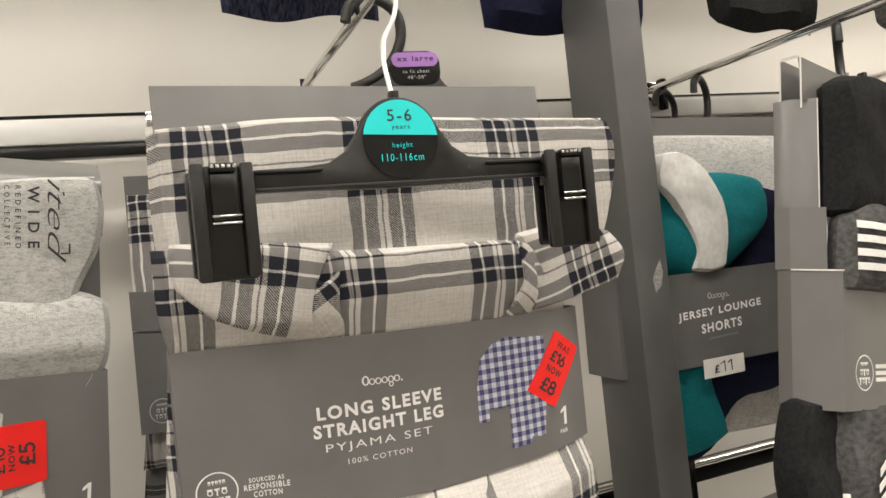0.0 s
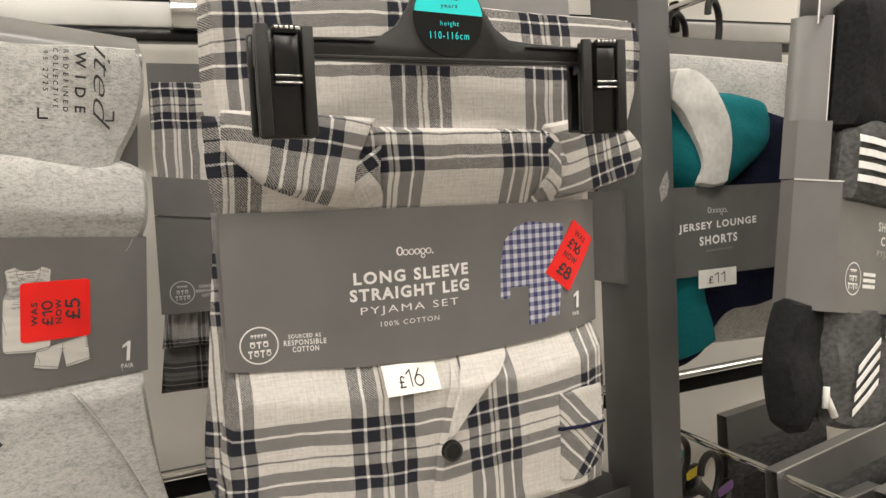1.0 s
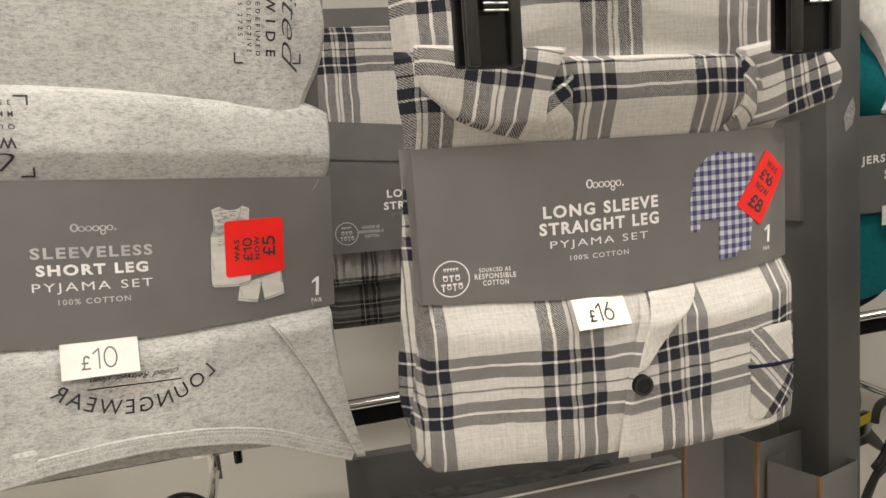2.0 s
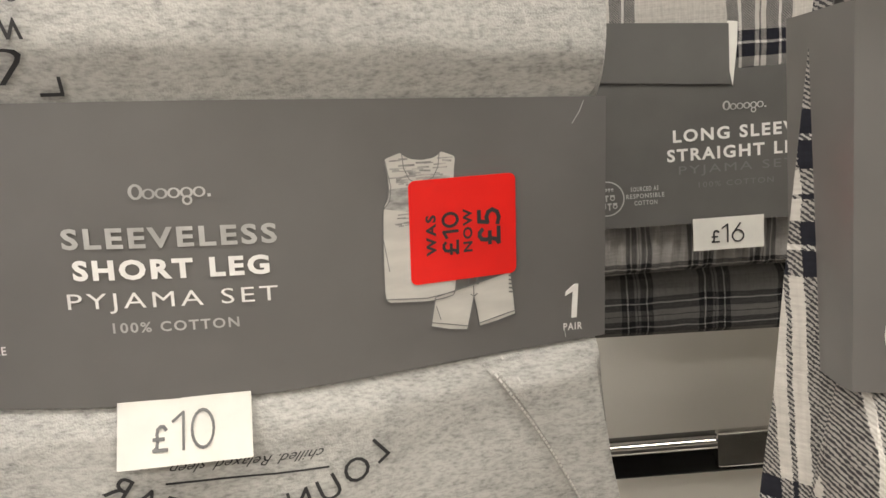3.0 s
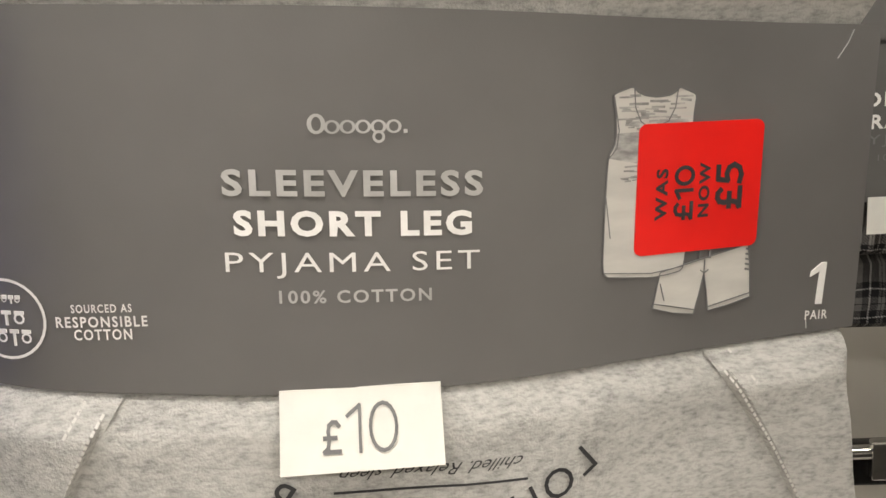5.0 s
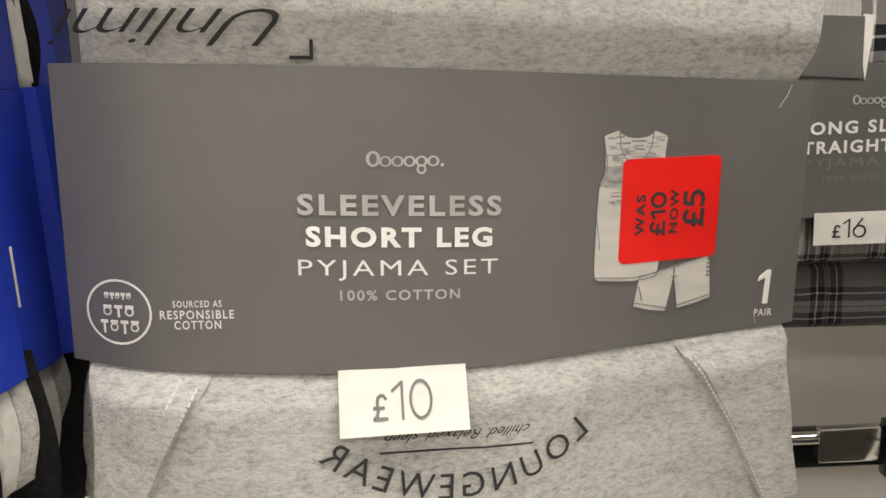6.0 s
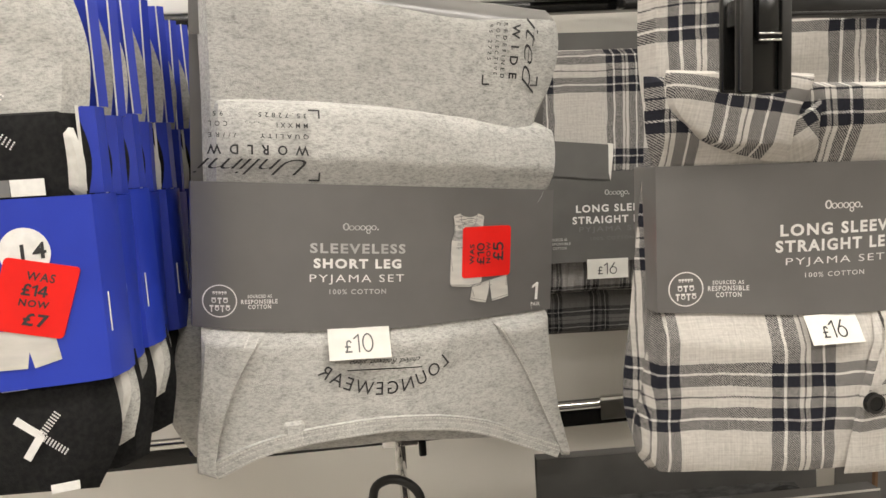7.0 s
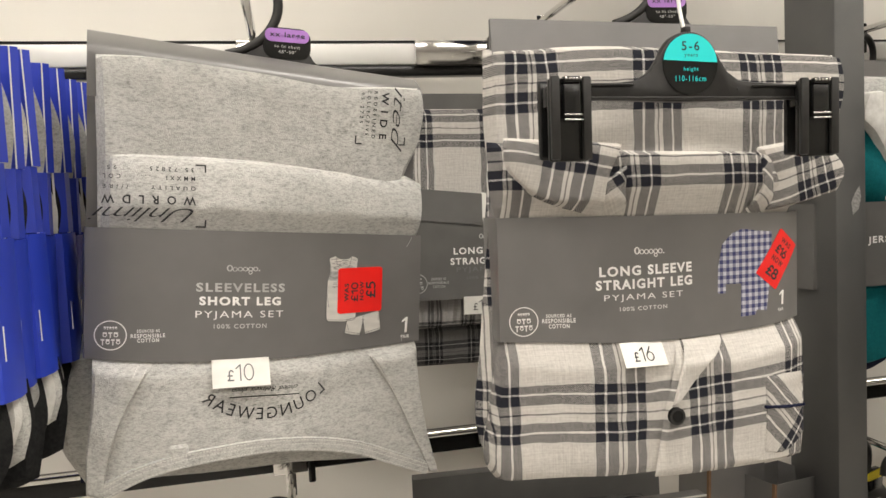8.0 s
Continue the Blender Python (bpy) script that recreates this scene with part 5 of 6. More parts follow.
def blue_pack(m, front, label, knit, order=0):
    """A pyjama set in a blue card; the origin is the card's front upright edge, half way up; it reaches to -x."""
    pk = thing("pyjama_pack", label, "pyjama pack", m, "row of blue pyjama packs")
    W, D = 0.27, 0.028
    flat = lambda u, v: (u, -0.006 * swell(min(max((u + W) / W, 0), 1), 2.2), v)
    prof = [(-W, D)] + [(u, flat(u, 0)[1]) for u in span(-W, 0, 24)] + [(0.0015, 0.004), (0.0035, D * 0.55), (0.002, D)]
    sl = part("card_sleeve", sleeve(prof, lambda x: -0.052 + 0.012 * min(1, max(0, -x) / 0.27) * -1, 0.050), BLUE, pk, "blue card sleeve")
    part("header_side", merge([sleeve([(-0.0060, 0.009), (0.0012, D * 0.5), (0.0012, D - 0.002)], 0.0505, 0.098), sleeve([(-0.016, D * 0.80), (0.000, D * 0.80), (0.0040, D * 0.92), (0.001, D + 0.004)], 0.0985, 0.182)]), BLUE, pk, "folded blue header side")
    parts("card_rim", [sleeve([(-0.0052, 0.0045), (-0.0040, 0.0055)], 0.052, 0.098), sleeve([(0.0014, 0.0030), (0.0021, 0.0033)], -0.026, -0.004), sleeve([(-0.0006, D * 0.775), (0.0002, D * 0.790)], 0.0985, 0.182)], CARD_EDGE, pk, "white cut card edge")
    part("back_card", sheet(span(-W, -0.004, 8), span(0.045, 0.181, 5), lambda u, v: (u, D, v)), BLUE, pk, "blue back card")
    part("folded_top", cushion(patch([(-W + 0.006, 0.166), (-0.006, 0.166)], [(-W + 0.006, 0.085), (-0.003, 0.085)], [(-W + 0.006, 0.166), (-W + 0.006, 0.085)], [(-0.006, 0.166), (0.002, 0.13), (-0.003, 0.085)]), 0.013, 0.010, 0.008, 24, 16, (12, 6), folds(21, 0.05, 0.002)), knit, pk, "folded grey marl top")
    mid = part("folded_shorts", cushion(patch([(-W + 0.006, 0.099), (-0.004, 0.099)], [(-W + 0.006, 0.040), (-0.008, 0.040)], [(-W + 0.006, 0.099), (-W + 0.006, 0.040)], [(-0.004, 0.099), (-0.002, 0.07), (-0.004, 0.040)]), 0.012, 0.015, 0.01, 24, 12, (7, 4)), BLACK_JERSEY, pk, "folded black printed shorts")
    low = part("folded_leg", cushion(patch([(-W + 0.006, -0.04), (-0.006, -0.04)], [(-W + 0.004, -0.122), (-0.020, -0.120)], [(-W + 0.006, -0.04), (-W + 0.004, -0.122)], [(-0.006, -0.04), (-0.004, -0.09), (-0.020, -0.120)]), 0.012, 0.012, 0.014, 24, 14, (7, 5), folds(22, 0.05, 0.002)), BLACK_JERSEY, pk, "black printed pyjama leg")
    drop = (0.0, 0.022, 0.006, 0.016, -0.004, 0.012)[order % 6]
    for q, (cloth, u0, u1, low_z, y0) in enumerate(((WHITE_TAPE, -0.030, 0.001, -0.090 - drop, 0.020), (knit, -0.034, 0.003, -0.102 + drop, 0.027), (BLACK_JERSEY, -0.040, 0.0035, -0.118 - drop / 2, 0.034))):
        part("inner_fold", cushion(patch([(u0, -0.044), (u1 - 0.003, -0.044)], [(u0, low_z + 0.004), ((u0 + u1) / 2, low_z), (u1 - 0.006, low_z + 0.006)], [(u0, -0.044), (u0, low_z + 0.004)], [(u1 - 0.003, -0.044), (u1, (low_z - 0.044) / 2), (u1 - 0.006, low_z + 0.006)]), y0, 0.005, 0.003, 10, 14, (4, 4), folds(70 + order + q, 0.025, 0.0025)), cloth, pk, ("white printed fold", "grey jersey fold", "black jersey fold")[q])
    part("white_edge", cushion(patch([(-0.020, 0.088), (-0.007, 0.086)], [(-0.020, 0.050), (-0.004, 0.050)], [(-0.020, 0.088), (-0.020, 0.050)], [(-0.007, 0.086), (-0.003, 0.07), (-0.004, 0.050)]), 0.004, 0.003, 0.002, 6, 10, (4, 5)), WHITE_TAPE, pk, "white edge of the printed shorts")
    if front:
        ms = lambda u, v: (u, -0.0035, v)
        cross_print(mid, -0.052, 0.090, 0.016, ms)
        part("print", merge([lay([(-0.040, 0.051), (-0.022, 0.051), (-0.022, 0.060), (-0.040, 0.060)], ms, 0.0006)]), WHITE_INK, mid, "white printed block", False)
        part("print", lay([(-0.052, 0.051), (-0.0405, 0.051), (-0.0405, 0.060), (-0.052, 0.060)], ms, 0.0006), GREY_INK, mid, "dotted printed block", False)
        ls = lambda u, v: (u, -0.0012, v)
        cross_print(low, -0.042, -0.082, 0.013, ls)
        part("print", lay([(-0.040, -0.116), (-0.024, -0.114), (-0.024, -0.109), (-0.040, -0.111)], ls, 0.0006), WHITE_INK, low, "white printed block", False)
        part("print", lay([(-0.062, -0.052), (-0.044, -0.051), (-0.046, -0.055), (-0.060, -0.056)], ls, 0.0006), WHITE_INK, low, "white printed block", False)
        # card print: price disc, picture, red label
        disc = part("price_disc", lay(disc_on(-0.0365, 0.0210, 0.0135, 0, 350), flat, 0.0005), WHITE_INK, sl, "white round price disc")
        part("price", written("14", (-0.0385, 0.0165), (0.0135, 0.001), (0, 0.0090), flat, 0.0007, 0.02), DARK_INK, disc, "", False)
        part("picture", lay([(-0.075, -0.043), (-0.0425, -0.0425), (-0.0405, -0.033), (-0.0385, -0.0425), (-0.0240, -0.0385), (-0.0265, -0.0225), (-0.075, -0.020)], flat, 0.0005), PICTURE, sl, "printed picture of grey shorts")
        part("picture", lay([(-0.075, 0.005), (-0.060, 0.005), (-0.060, 0.019), (-0.075, 0.019)], flat, 0.0005), PICTURE, sl, "printed picture of a top")
        sticker(sl, (-0.0605, -0.0190), (0.0385, -0.0085), (0.0135, 0.0385), flat, [("WAS", 0.34, 0.72, 0.74, 0.86, 0.02), ("\u00a314", 0.32, 0.66, 0.54, 0.68, 0.015), ("NOW", 0.32, 0.72, 0.38, 0.48, 0.03), ("\u00a37", 0.42, 0.76, 0.12, 0.30, 0.03)], "creased bright red reduced price label")
    return pk


BLUE_ROW = [(-0.424, -0.030, 1.258, -4), (-0.427, 0.010, 1.256, 1), (-0.4235, 0.036, 1.259, -3), (-0.425, 0.070, 1.256, 5), (-0.419, 0.097, 1.257, -1), (-0.420, 0.132, 1.254, 6), (-0.413, 0.160, 1.256, 1), (-0.412, 0.198, 1.253, 7), (-0.404, 0.232, 1.250, 9)]
for k, (x, y, z, a) in enumerate(BLUE_ROW):
    blue_pack(pose(x, y, z, 0, (0, 1.2, -0.6, 1.8, 0.2, 1.4, -0.8, 1.0, 2.2)[k], a), k == 0, "black and grey printed pyjama set in bright blue card" if k == 0 else "pyjama set in bright blue card hanging in a tight row", (MARL, MID_MARL, MARL, MID_MARL, MARL, MID_MARL, MID_MARL, MARL, MARL)[k], k)
last = thing("reduced_label", "red reduced label showing between blue packs", "label", pose(-0.4045, 0.186, 1.285, 0, 0, 2))
part("paper", box(-0.004, 0.006, 0, 0.0006, -0.02, 0.02), RED, last)


# ---- right of the post: lounge shorts and striped set ----
shorts = thing("pyjama_pack", "teal and navy jersey lounge shorts pack in dark grey card", "pyjama pack", pose(0.44, 0.19, 1.25, 0, 1, 3), "hanging pyjama packs")
part("back_card", sheet(span(-0.125, 0.16, 8), span(-0.02, 0.208, 4), lambda u, v: (u, 0.03, v)), CARD, shorts, "grey header card")
part("grey_shorts", cushion(patch([(-0.12, 0.188), (0.02, 0.187), (0.15, 0.184)], [(-0.12, 0.08), (0.15, 0.08)], [(-0.12, 0.188), (-0.12, 0.08)], [(0.15, 0.184), (0.155, 0.13), (0.15, 0.08)]), 0.022, 0.02, 0.004, 30, 20, (7, 4), folds(31, 0.04, 0.002)), MARL, shorts, "folded grey marl shorts")
part("navy_fold", cushion(patch([(-0.08, 0.120), (0.05, 0.135), (0.135, 0.12)], [(-0.08, 0.01), (0.14, 0.01)], [(-0.08, 0.120), (-0.08, 0.01)], [(0.135, 0.12), (0.15, 0.06), (0.14, 0.01)]), 0.010, 0.018, 0.004, 24, 18, (4, 4), folds(32, 0.05, 0.004)), NAVY, shorts, "rumpled navy jersey")
part("teal_fold", cushion(patch([(-0.1100, 0.110), (-0.0353, 0.1411), (0.0080, 0.1426), (0.0491, 0.1398), (0.0787, 0.1314), (0.0880, 0.1142)], [(-0.1000, 0.030), (-0.0631, 0.0350), (-0.0294, 0.0230), (0.0111, 0.0374), (0.0632, 0.0700)], [(-0.1100, 0.110), (-0.112, 0.07), (-0.1000, 0.030)], [(0.0880, 0.1142), (0.084, 0.092), (0.0632, 0.0700)]), -0.006, 0.026, 0.008, 34, 24, (2.6, 2.6), folds(33, 0.05, 0.004, 0.4)), TEAL, shorts, "rolled teal jersey waist")
part("white_waistband", cushion(patch([(-0.0780, 0.1310), (-0.0790, 0.1460), (-0.0739, 0.1604)], [(-0.0439, 0.0440), (-0.0220, 0.0400), (-0.0008, 0.0428)], [(-0.0780, 0.1310), (-0.0616, 0.1126), (-0.0478, 0.0895), (-0.0391, 0.0633), (-0.0439, 0.0440)], [(-0.0739, 0.1604), (-0.0456, 0.1621), (-0.0195, 0.1470), (-0.0011, 0.1208), (0.0069, 0.0852), (-0.0008, 0.0428)]), -0.028, 0.009, 0.004, 18, 34, (6, 7), folds(34, 0.03, 0.0016)), WHITE_TAPE, shorts, "twisted white elastic waistband")
ss = lambda u, v: (u, -0.024 - 0.006 * swell((u + 0.135) / 0.27, 2.5), v)
ssl = part("card_sleeve", sleeve([(-0.134, 0.03), (-0.135, -0.02)] + [(u, ss(u, 0)[1]) for u in span(-0.134, 0.134, 20)] + [(0.135, -0.02), (0.134, 0.03)], -0.051, 0.042), CARD_SHADED, shorts, "dark grey card sleeve")
word_mark(ssl, -0.026, 0.002, 0.014, 0.0205, ss, PALE_INK)
line_of(ssl, "JERSEY LOUNGE", -0.066, 0.045, -0.006, 0.004, ss, WHITE_INK, 0.03, 0.004)
line_of(ssl, "SHORTS", -0.038, 0.016, -0.0195, -0.010, ss, WHITE_INK, 0.03, 0.002)
part("fine_print", lay([(-0.030, -0.0265), (0.010, -0.0250), (0.010, -0.0232), (-0.030, -0.0247)], ss, 0.0005), GREY_INK, ssl, "small print as a plain bar", False)
price_tag(shorts, "11", -0.041, 0.013, -0.064, -0.045, lambda u, v: ss(u, v)[1] + 0.0005)
part("teal_leg", cushion(patch([(-0.10, -0.03), (-0.03, -0.035)], [(-0.10, -0.138), (-0.04, -0.142), (0.0, -0.128)], [(-0.10, -0.03), (-0.10, -0.138)], [(-0.03, -0.035), (-0.012, -0.09), (0.0, -0.128)]), -0.010, 0.014, 0.006, 18, 18, (5, 5), folds(35, 0.05, 0.003)), TEAL, shorts, "teal jersey shorts leg")
part("navy_leg", cushion(patch([(-0.06, -0.03), (0.13, -0.03)], [(-0.09, -0.152), (-0.02, -0.150), (0.02, -0.105), (0.09, -0.098), (0.13, -0.09)], [(-0.06, -0.03), (-0.09, -0.152)], [(0.13, -0.03), (0.13, -0.09)]), 0.002, 0.01, 0.006, 24, 18, (5, 5), folds(36, 0.04, 0.003)), NAVY, shorts, "navy jersey shorts leg")
part("grey_leg", cushion(patch([(-0.02, -0.08), (0.14, -0.08)], [(-0.005, -0.136), (0.07, -0.140), (0.14, -0.142)], [(-0.02, -0.08), (-0.005, -0.136)], [(0.14, -0.08), (0.14, -0.142)]), 0.012, 0.01, 0.006, 20, 12, (5, 5), folds(37, 0.04, 0.003)), MARL, shorts, "grey marl shorts leg")

S_AT = pose(0.377, -0.026, 1.25, 0, 10, 15)
striped = thing("pyjama_pack", "charcoal pyjama set with white stripes in angled grey card", "pyjama pack", S_AT, "hanging pyjama packs")
st = lambda u, v: (u, -0.003 * swell(min(max(u / 0.27, 0), 1), 2.2), v)
stsl = part("card_sleeve", sleeve([(-0.019, 0.040), (-0.0215, 0.028), (0.0, 0.0)] + [(u, st(u, 0)[1]) for u in span(0.004, 0.27, 16)] + [(0.268, 0.04)], lambda x: -0.058, 0.046), CARD, striped, "printed grey card sleeve")
part("side_flap", merge([sleeve([(-0.022, 0.040), (-0.0218, 0.028), (-0.006, 0.008)], 0.0465, 0.094), sleeve([(-0.018, 0.042), (-0.0180, 0.030), (-0.006, 0.013)], 0.0945, 0.180)]), CARD, striped, "folded grey side flap")
parts("card_rim", [sleeve([(-0.0226, 0.0272), (0.0, -0.0008), (0.02, st(0.02, 0)[1] - 0.0008), (0.06, st(0.06, 0)[1] - 0.0008), (0.25, -0.003)], 0.0455, 0.0466), sleeve([(-0.0062, 0.0125), (-0.0050, 0.0135)], 0.0945, 0.18)], CARD_EDGE, striped, "white cut card edge")
part("header_card", merge([sheet(span(-0.016, 0.25, 6), span(0.16, 0.214, 3), lambda u, v: (u, 0.036, v)), sheet(span(-0.016, 0.25, 6), span(0.178, 0.214, 3), lambda u, v: (u, 0.022 - 0.10 * (0.214 - v), v)), sleeve([(-0.0165, 0.036), (-0.0168, 0.024)], 0.2135, 0.2145)]), CARD, striped, "folded grey header card")
parts("header_rim", [sleeve([(-0.0166, 0.0375), (-0.0172, 0.0365)], 0.172, 0.2135), sleeve([(-0.0172, 0.0205), (-0.0166, 0.0195)], 0.172, 0.2135), sleeve([(-0.0168, 0.037), (-0.0170, 0.021)], 0.2125, 0.2142)], CARD_EDGE, striped, "white cut card edge")
part("folded_top", cushion(patch([(0.0, 0.192), (0.02, 0.202), (0.2, 0.19)], [(-0.002, 0.088), (0.2, 0.088)], [(0.0, 0.192), (0.0, 0.14), (-0.002, 0.088)], [(0.2, 0.19), (0.2, 0.088)]), 0.012, 0.024, 0.012, 30, 24, (6, 4), folds(41, 0.035, 0.004)), BLACK_JERSEY, striped, "folded charcoal top")
cuff = part("folded_cuff", cushion(patch([(0.004, 0.088), (0.02, 0.098), (0.2, 0.092)], [(-0.002, 0.030), (0.2, 0.030)], [(0.004, 0.088), (0.0, 0.06), (-0.002, 0.030)], [(0.2, 0.092), (0.2, 0.030)]), 0.004, 0.016, 0.012, 30, 18, (6, 4), folds(42, 0.04, 0.002)), CHARCOAL, striped, "folded charcoal leg with stripes")
cs = lambda u, v: (u, 0.004 - 0.016 * swell(min(max(u / 0.2, 0.0), 1.0), 6) * swell(min(max((0.094 - v) / 0.066, 0), 1), 4) - 0.002, v)
for k in range(4):
    z = 0.0465 + 0.0105 * k
    part("stripe", lay([(0.003, z), (0.11, z + 0.002), (0.11, z + 0.0075), (0.003, z + 0.0055)], cs, 0.0006, 6), WHITE_INK, cuff, "white stripe")
line_of(stsl, "SHORT LEG", 0.066, 0.130, 0.012, 0.020, st, WHITE_INK, 0.03)
line_of(stsl, "CUFFED", 0.072, 0.125, 0.000, 0.008, st, WHITE_INK, 0.03)
line_of(stsl, "PYJAMA SET", 0.066, 0.130, -0.011, -0.004, st, PALE_INK)
badge(stsl, 0.026, -0.030, 0.0135, st)
part("fine_print", merge([lay([(0.044, z), (0.066, z), (0.066, z + 0.003), (0.044, z + 0.003)], st, 0.0005) for z in (-0.027, -0.032, -0.037)]), WHITE_INK, stsl, "small print as plain bars", False)
part("black_leg", cushion(patch([(-0.030, -0.05), (0.015, -0.05)], [(-0.022, -0.152), (0.0, -0.160), (0.012, -0.150)], [(-0.030, -0.05), (-0.040, -0.10), (-0.022, -0.152)], [(0.015, -0.05), (0.014, -0.11), (0.012, -0.150)]), 0.026, 0.018, 0.012, 18, 24, (4, 5), folds(43, 0.035, 0.005)), BLACK_JERSEY, striped, "hanging black jersey fold")
legst = part("charcoal_leg", cushion(patch([(0.004, -0.05), (0.2, -0.05)], [(0.016, -0.150), (0.06, -0.158), (0.2, -0.150)], [(0.004, -0.05), (0.006, -0.10), (0.016, -0.150)], [(0.2, -0.05), (0.2, -0.150)]), 0.012, 0.016, 0.008, 30, 22, (6, 5), folds(44, 0.035, 0.004)), CHARCOAL, striped, "charcoal marl pyjama leg")
lg = lambda u, v: (u, -0.0072, v)
for k in range(4):
    z = -0.139 + 0.0115 * k
    part("stripe", lay([(0.030 + 0.002 * k, z - 0.002), (0.055, z + 0.010), (0.075, z + 0.022), (0.075, z + 0.027), (0.055, z + 0.0155), (0.030 + 0.002 * k, z + 0.0035)], lg, 0.0006), WHITE_INK, legst, "white stripe", False)
part("care_label", lay([(0.085, -0.078), (0.099, -0.072), (0.100, -0.052), (0.086, -0.056)], lg, 0.0008), PAPER, legst, "white sewn label", False)
part("drawcord", merge([tube([(0.006, 0.004, -0.118), (0.004, 0.002, -0.135)], 0.003, 6), tube([(0.010, 0.004, -0.128), (0.016, 0.000, -0.142)], 0.003, 6)]), WHITE_TAPE, striped, "white drawcord ends")

# more packs beyond the striped one
for k, (x, y, mm, lab) in enumerate(((0.70, 0.14, BLACK_JERSEY, "black pyjama set in grey card further along the rail"), (0.80, 0.05, BLACK_JERSEY, "black pyjama set in grey card beside the striped one"))):
    far = thing("pyjama_pack", lab, "pyjama pack", pose(x, y, 1.25, 0, 0, 8 + 20 * k), "hanging pyjama packs")
    part("back_card", sheet(span(-0.13, 0.13, 6), span(0.0, 0.2, 3), lambda u, v: (u, 0.02, v)), CARD, far, "grey header card")
    part("folded_top", cushion(patch([(-0.12, 0.165), (0.12, 0.165)], [(-0.12, 0.04), (0.12, 0.04)], [(-0.12, 0.165), (-0.12, 0.04)], [(0.12, 0.165), (0.12, 0.04)]), 0.01, 0.02, 0.006, 20, 14, (6, 4), folds(51 + k, 0.05, 0.003)), mm, far, "folded black jersey")
    fs = lambda u, v: (u, -0.0125, v)
    fsl = part("card_sleeve", sleeve([(-0.134, 0.02), (-0.135, -0.012), (0.134, -0.012), (0.134, 0.02)], -0.05, 0.045), CARD_SHADED, far, "dark grey card sleeve")
    line_of(fsl, "LONG SLEEVE", -0.05, 0.05, -0.002, 0.008, fs, WHITE_INK, 0.03)
    line_of(fsl, "STRAIGHT LEG", -0.055, 0.055, -0.016, -0.006, fs, WHITE_INK, 0.03)
    part("folded_leg", cushion(patch([(-0.12, -0.04), (0.12, -0.04)], [(-0.12, -0.14), (0.12, -0.14)], [(-0.12, -0.04), (-0.12, -0.14)], [(0.12, -0.04), (0.12, -0.14)]), 0.004, 0.014, 0.008, 20, 12, (6, 5), folds(53 + k, 0.05, 0.003)), mm, far, "black jersey leg")

loop_hanger(pose(0.51, 0.245, 1.500, 0, 0, 30), "black looped hanger on a chrome arm", CLIP_PLASTIC, "")
loop_hanger(pose(0.51, 0.060, 1.500, 0, 0, 40), "black looped hanger with purple size label", PURPLE_LABEL, "")
loop_hanger(pose(0.51, 0.310, 1.500, 0, 0, 20), "black looped hanger on a chrome arm", CLIP_PLASTIC, "")
loop_hanger(pose(0.80, 0.20, 1.503, 0, 0, 10), "black looped hanger with mint green size label", MINT_LABEL, "")


# ---- dark garments hanging above ----
def garment(x, y, z, w, h, mat, label, a=0):
    g = thing("hanging_garment", label, "garment", pose(x, y, z, 0, 0, a), "garments on the upper rail")
    part("cloth", cushion(patch([(-w / 2, h), (w / 2, h)], [(-w / 2, 0.004), (-w / 6, -0.004), (w / 5, 0.003), (w / 2, -0.002)], [(-w / 2, h), (-w / 2 - 0.006, h / 2), (-w / 2, 0.004)], [(w / 2, h), (w / 2 + 0.005, h / 2), (w / 2, -0.002)]), 0, 0.02, 0.02, 24, 20, (5, 7), folds(int(61 + 10 * x), 0.04, 0.006), 0.0, (0, 0)), mat, g)


garment(0.055, 0.22, 1.562, 0.14, 0.3, mottled("navy_check_cloth", (0.010, 0.012, 0.03), (0.05, 0.055, 0.08), 180, 0.9, 0, 0.1, (2.5, 1, 0.4)), "dark navy textured garment hem hanging above")
garment(0.325, 0.22, 1.551, 0.185, 0.3, NAVY, "navy jersey garment hem hanging above")
garment(0.575, 0.20, 1.548, 0.16, 0.3, BLACK_JERSEY, "black jersey garment hem hanging above", 8)
garment(0.76, 0.16, 1.530, 0.12, 0.3, CHARCOAL, "charcoal garment hem hanging above", 12)
upper = thing("crossbar", "chrome crossbar above the packs", "rail", group="crossbars")
part("bar", tube([(-2.2, 0.24, 1.90), (2.2, 0.24, 1.90)], 0.012), CHROME, upper)


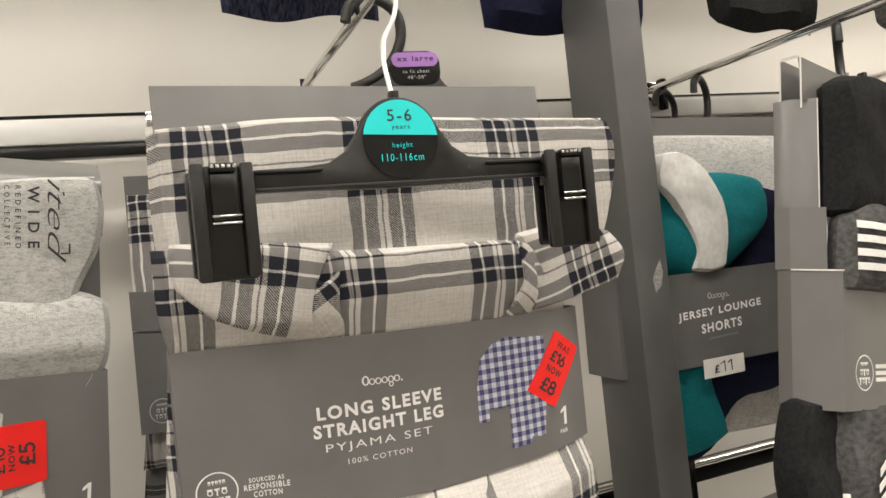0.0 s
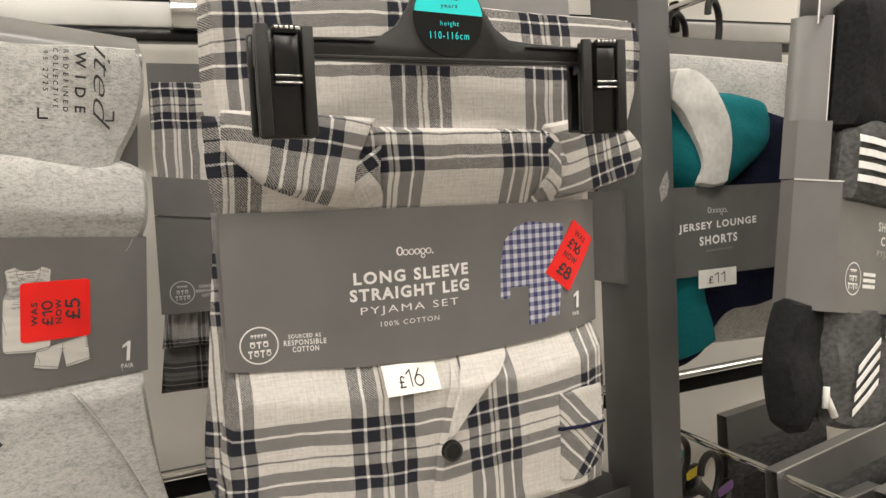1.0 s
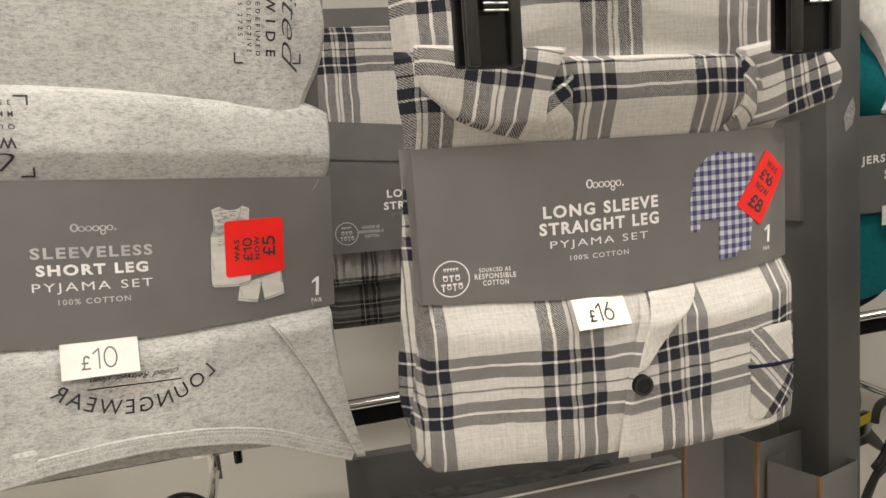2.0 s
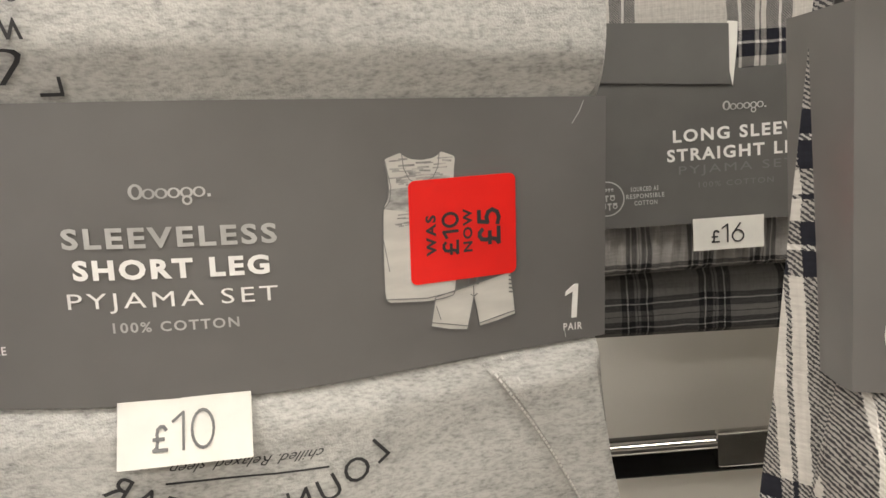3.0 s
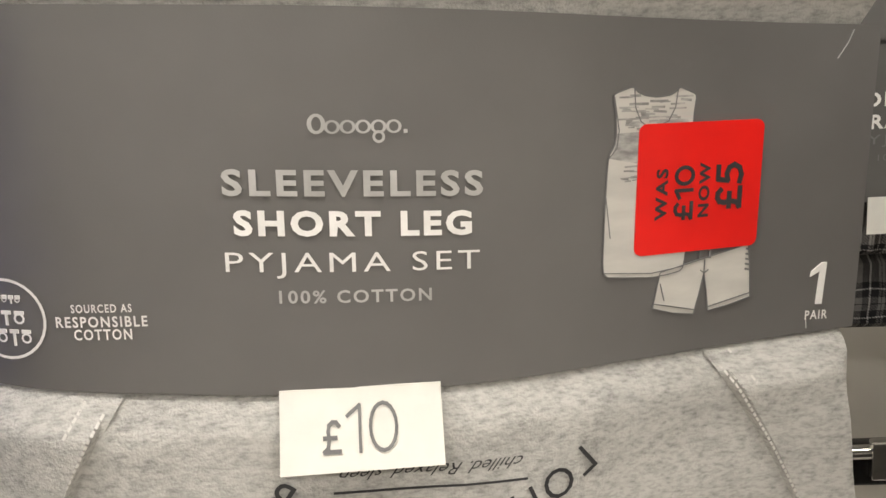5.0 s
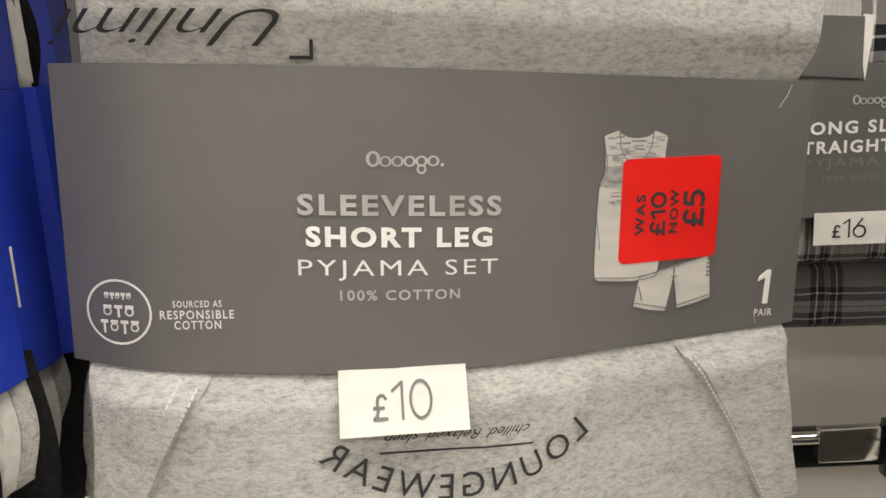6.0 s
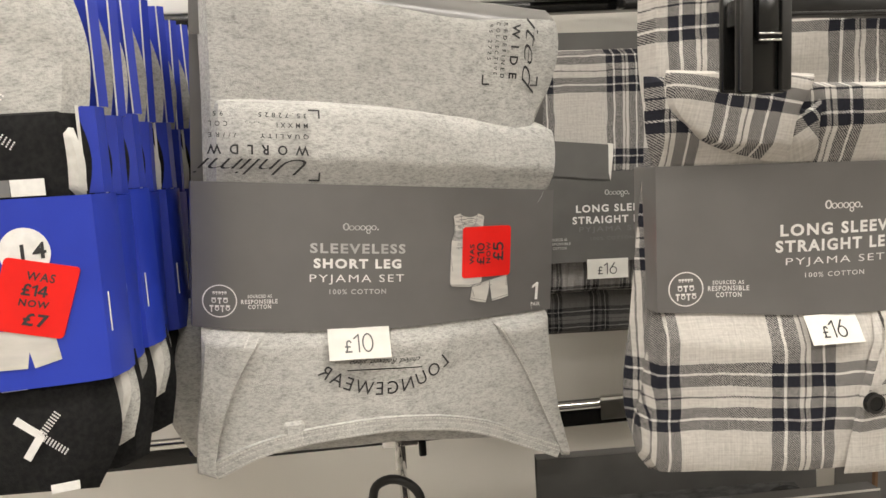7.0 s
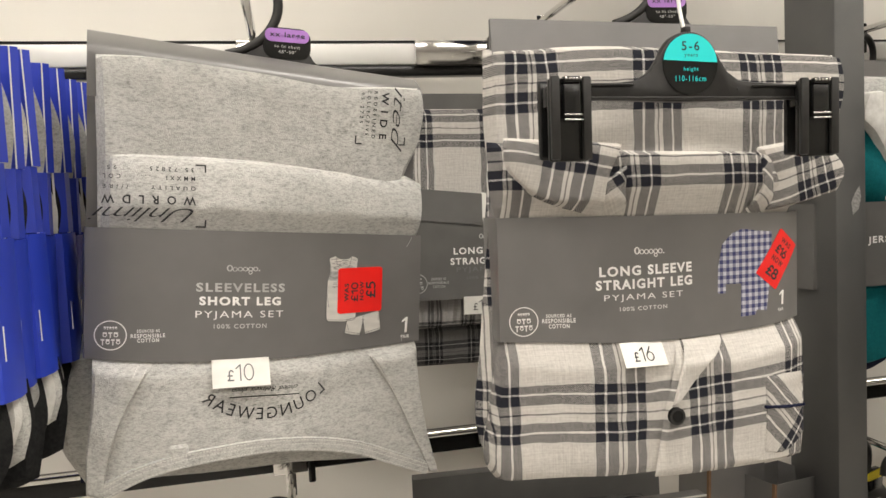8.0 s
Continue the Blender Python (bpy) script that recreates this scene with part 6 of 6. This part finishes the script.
# ---- row of packs below ----
def low_pack(x, y, z, w, a, tilt=0.0, label="grey card pyjama pack hanging on the lower rail", rim=True, mat=None):
    pk = thing("pyjama_pack", label, "pyjama pack", pose(x, y, z, 0, tilt, a), "packs on the lower rail")
    part("header_card", merge([sheet(span(-w / 2, w / 2, 6), span(-0.24, 0, 4), lambda u, v: (u, 0.012, v)), sheet(span(-w / 2, w / 2, 6), span(-0.05, 0, 2), lambda u, v: (u, -0.002 + 0.05 * v, v)), sheet(span(-w / 2, w / 2, 6), [-0.0008, 0.0], lambda u, v: (u, -0.002, v), 0.0145)]), mat or CARD, pk, "folded grey header card")
    part("folded_top", cushion(patch([(-w / 2 + 0.006, -0.03), (w / 2 - 0.006, -0.03)], [(-w / 2 + 0.006, -0.24), (w / 2 - 0.006, -0.24)], [(-w / 2 + 0.006, -0.03), (-w / 2 + 0.006, -0.24)], [(w / 2 - 0.006, -0.03), (w / 2 - 0.006, -0.24)]), 0.004, 0.016, 0.004, 16, 12), CHARCOAL, pk, "folded charcoal top")
    if rim:
        part("card_rim", merge([sleeve([(-w / 2, -0.0030), (w / 2, -0.0030)], -0.0012, 0.0006)]), CARD_EDGE, pk, "pale cut card edge")
    return pk


low_pack(0.02, 0.120, 1.012, 0.26, 2, 1.5, "dark grey card pack on the lower rail below the plaid set", True, CARD_SHADED)
low_pack(0.00, 0.20, 1.030, 0.27, -3, 0, "dark grey card pack behind on the lower rail", False, CARD_SHADED)
low_pack(-0.20, 0.13, 0.985, 0.18, -12, -4, "dark grey card pack on the lower rail below the grey set", True, CARD_SHADED)
for k, (x, y, w, z) in enumerate(((0.225, 0.19, 0.075, 1.004), (0.28, 0.16, 0.07, 0.992), (0.30, 0.11, 0.06, 0.975))):
    b = thing("card_box", "open grey card pack with brown inner edge", "pack", pose(x, y, z - 0.16, 0, 2, 10 + 6 * k), "packs on the lower rail")
    part("card", sleeve([(-w / 2, 0.05), (-w / 2, 0.0), (w / 2, -0.005), (w / 2, 0.05), (-w / 2 + 0.002, 0.052)], 0, 0.16), CARD, b, "grey card wall")
    part("inner_edge", sleeve([(-w / 2 - 0.0004, 0.004), (-w / 2 - 0.0006, 0.0002), (-w / 2 + 0.0016, -0.0006)], 0.0, 0.1605), mottled("brown_board", (0.22, 0.13, 0.07), (0.18, 0.10, 0.055), 60, 0.9), b, "brown board edge")
low_pack(0.60, 0.24, 1.012, 0.20, 6, -1, "grey card pack on the lower rail beyond the post", False)
low_pack(0.60, 0.15, 0.985, 0.25, 8, -2, "grey card pack on the lower rail beyond the post", True)
low_pack(0.66, 0.08, 0.972, 0.22, 10, -3, "pale grey card pack on the lower rail beyond the post", True)
low_pack(0.50, 0.10, 0.945, 0.22, 6, 0, "grey card pack low beyond the post", True)
low_pack(0.85, 0.20, 1.05, 0.30, 10, -2, "grey card pack on the lower rail further along", False)
for x, y, z, mt, lab in ((0.436, 0.275, 1.010, MINT_LABEL, "mint green"), (0.430, 0.236, 1.005, YELLOW_LABEL, "yellow"), (0.440, 0.195, 0.998, PURPLE_LABEL, "purple"), (0.475, 0.13, 0.955, CLIP_PLASTIC, "black"), (0.480, 0.07, 0.955, CLIP_PLASTIC, "black"), (0.478, 0.04, 0.955, MINT_LABEL, "mint green")):
    loop_hanger(pose(x, y, z - 0.02, 0, 0, 20), "black looped hanger with %s size label on the lower prong" % lab, mt, "", (), "hangers on the lower rail")
for x, y, mt, lab in ((-0.275, 0.18, YELLOW_LABEL, "yellow"), (-0.28, 0.14, CLIP_PLASTIC, "black"), (0.09, 0.17, CLIP_PLASTIC, "black"), (0.245, 0.26, YELLOW_LABEL, "yellow")):
    loop_hanger(pose(x, y, 1.030 if y == 0.18 else 0.985, 0, 0, -10), "black looped hanger with %s size label on the lower prong" % lab, mt, "", (), "hangers on the lower rail")
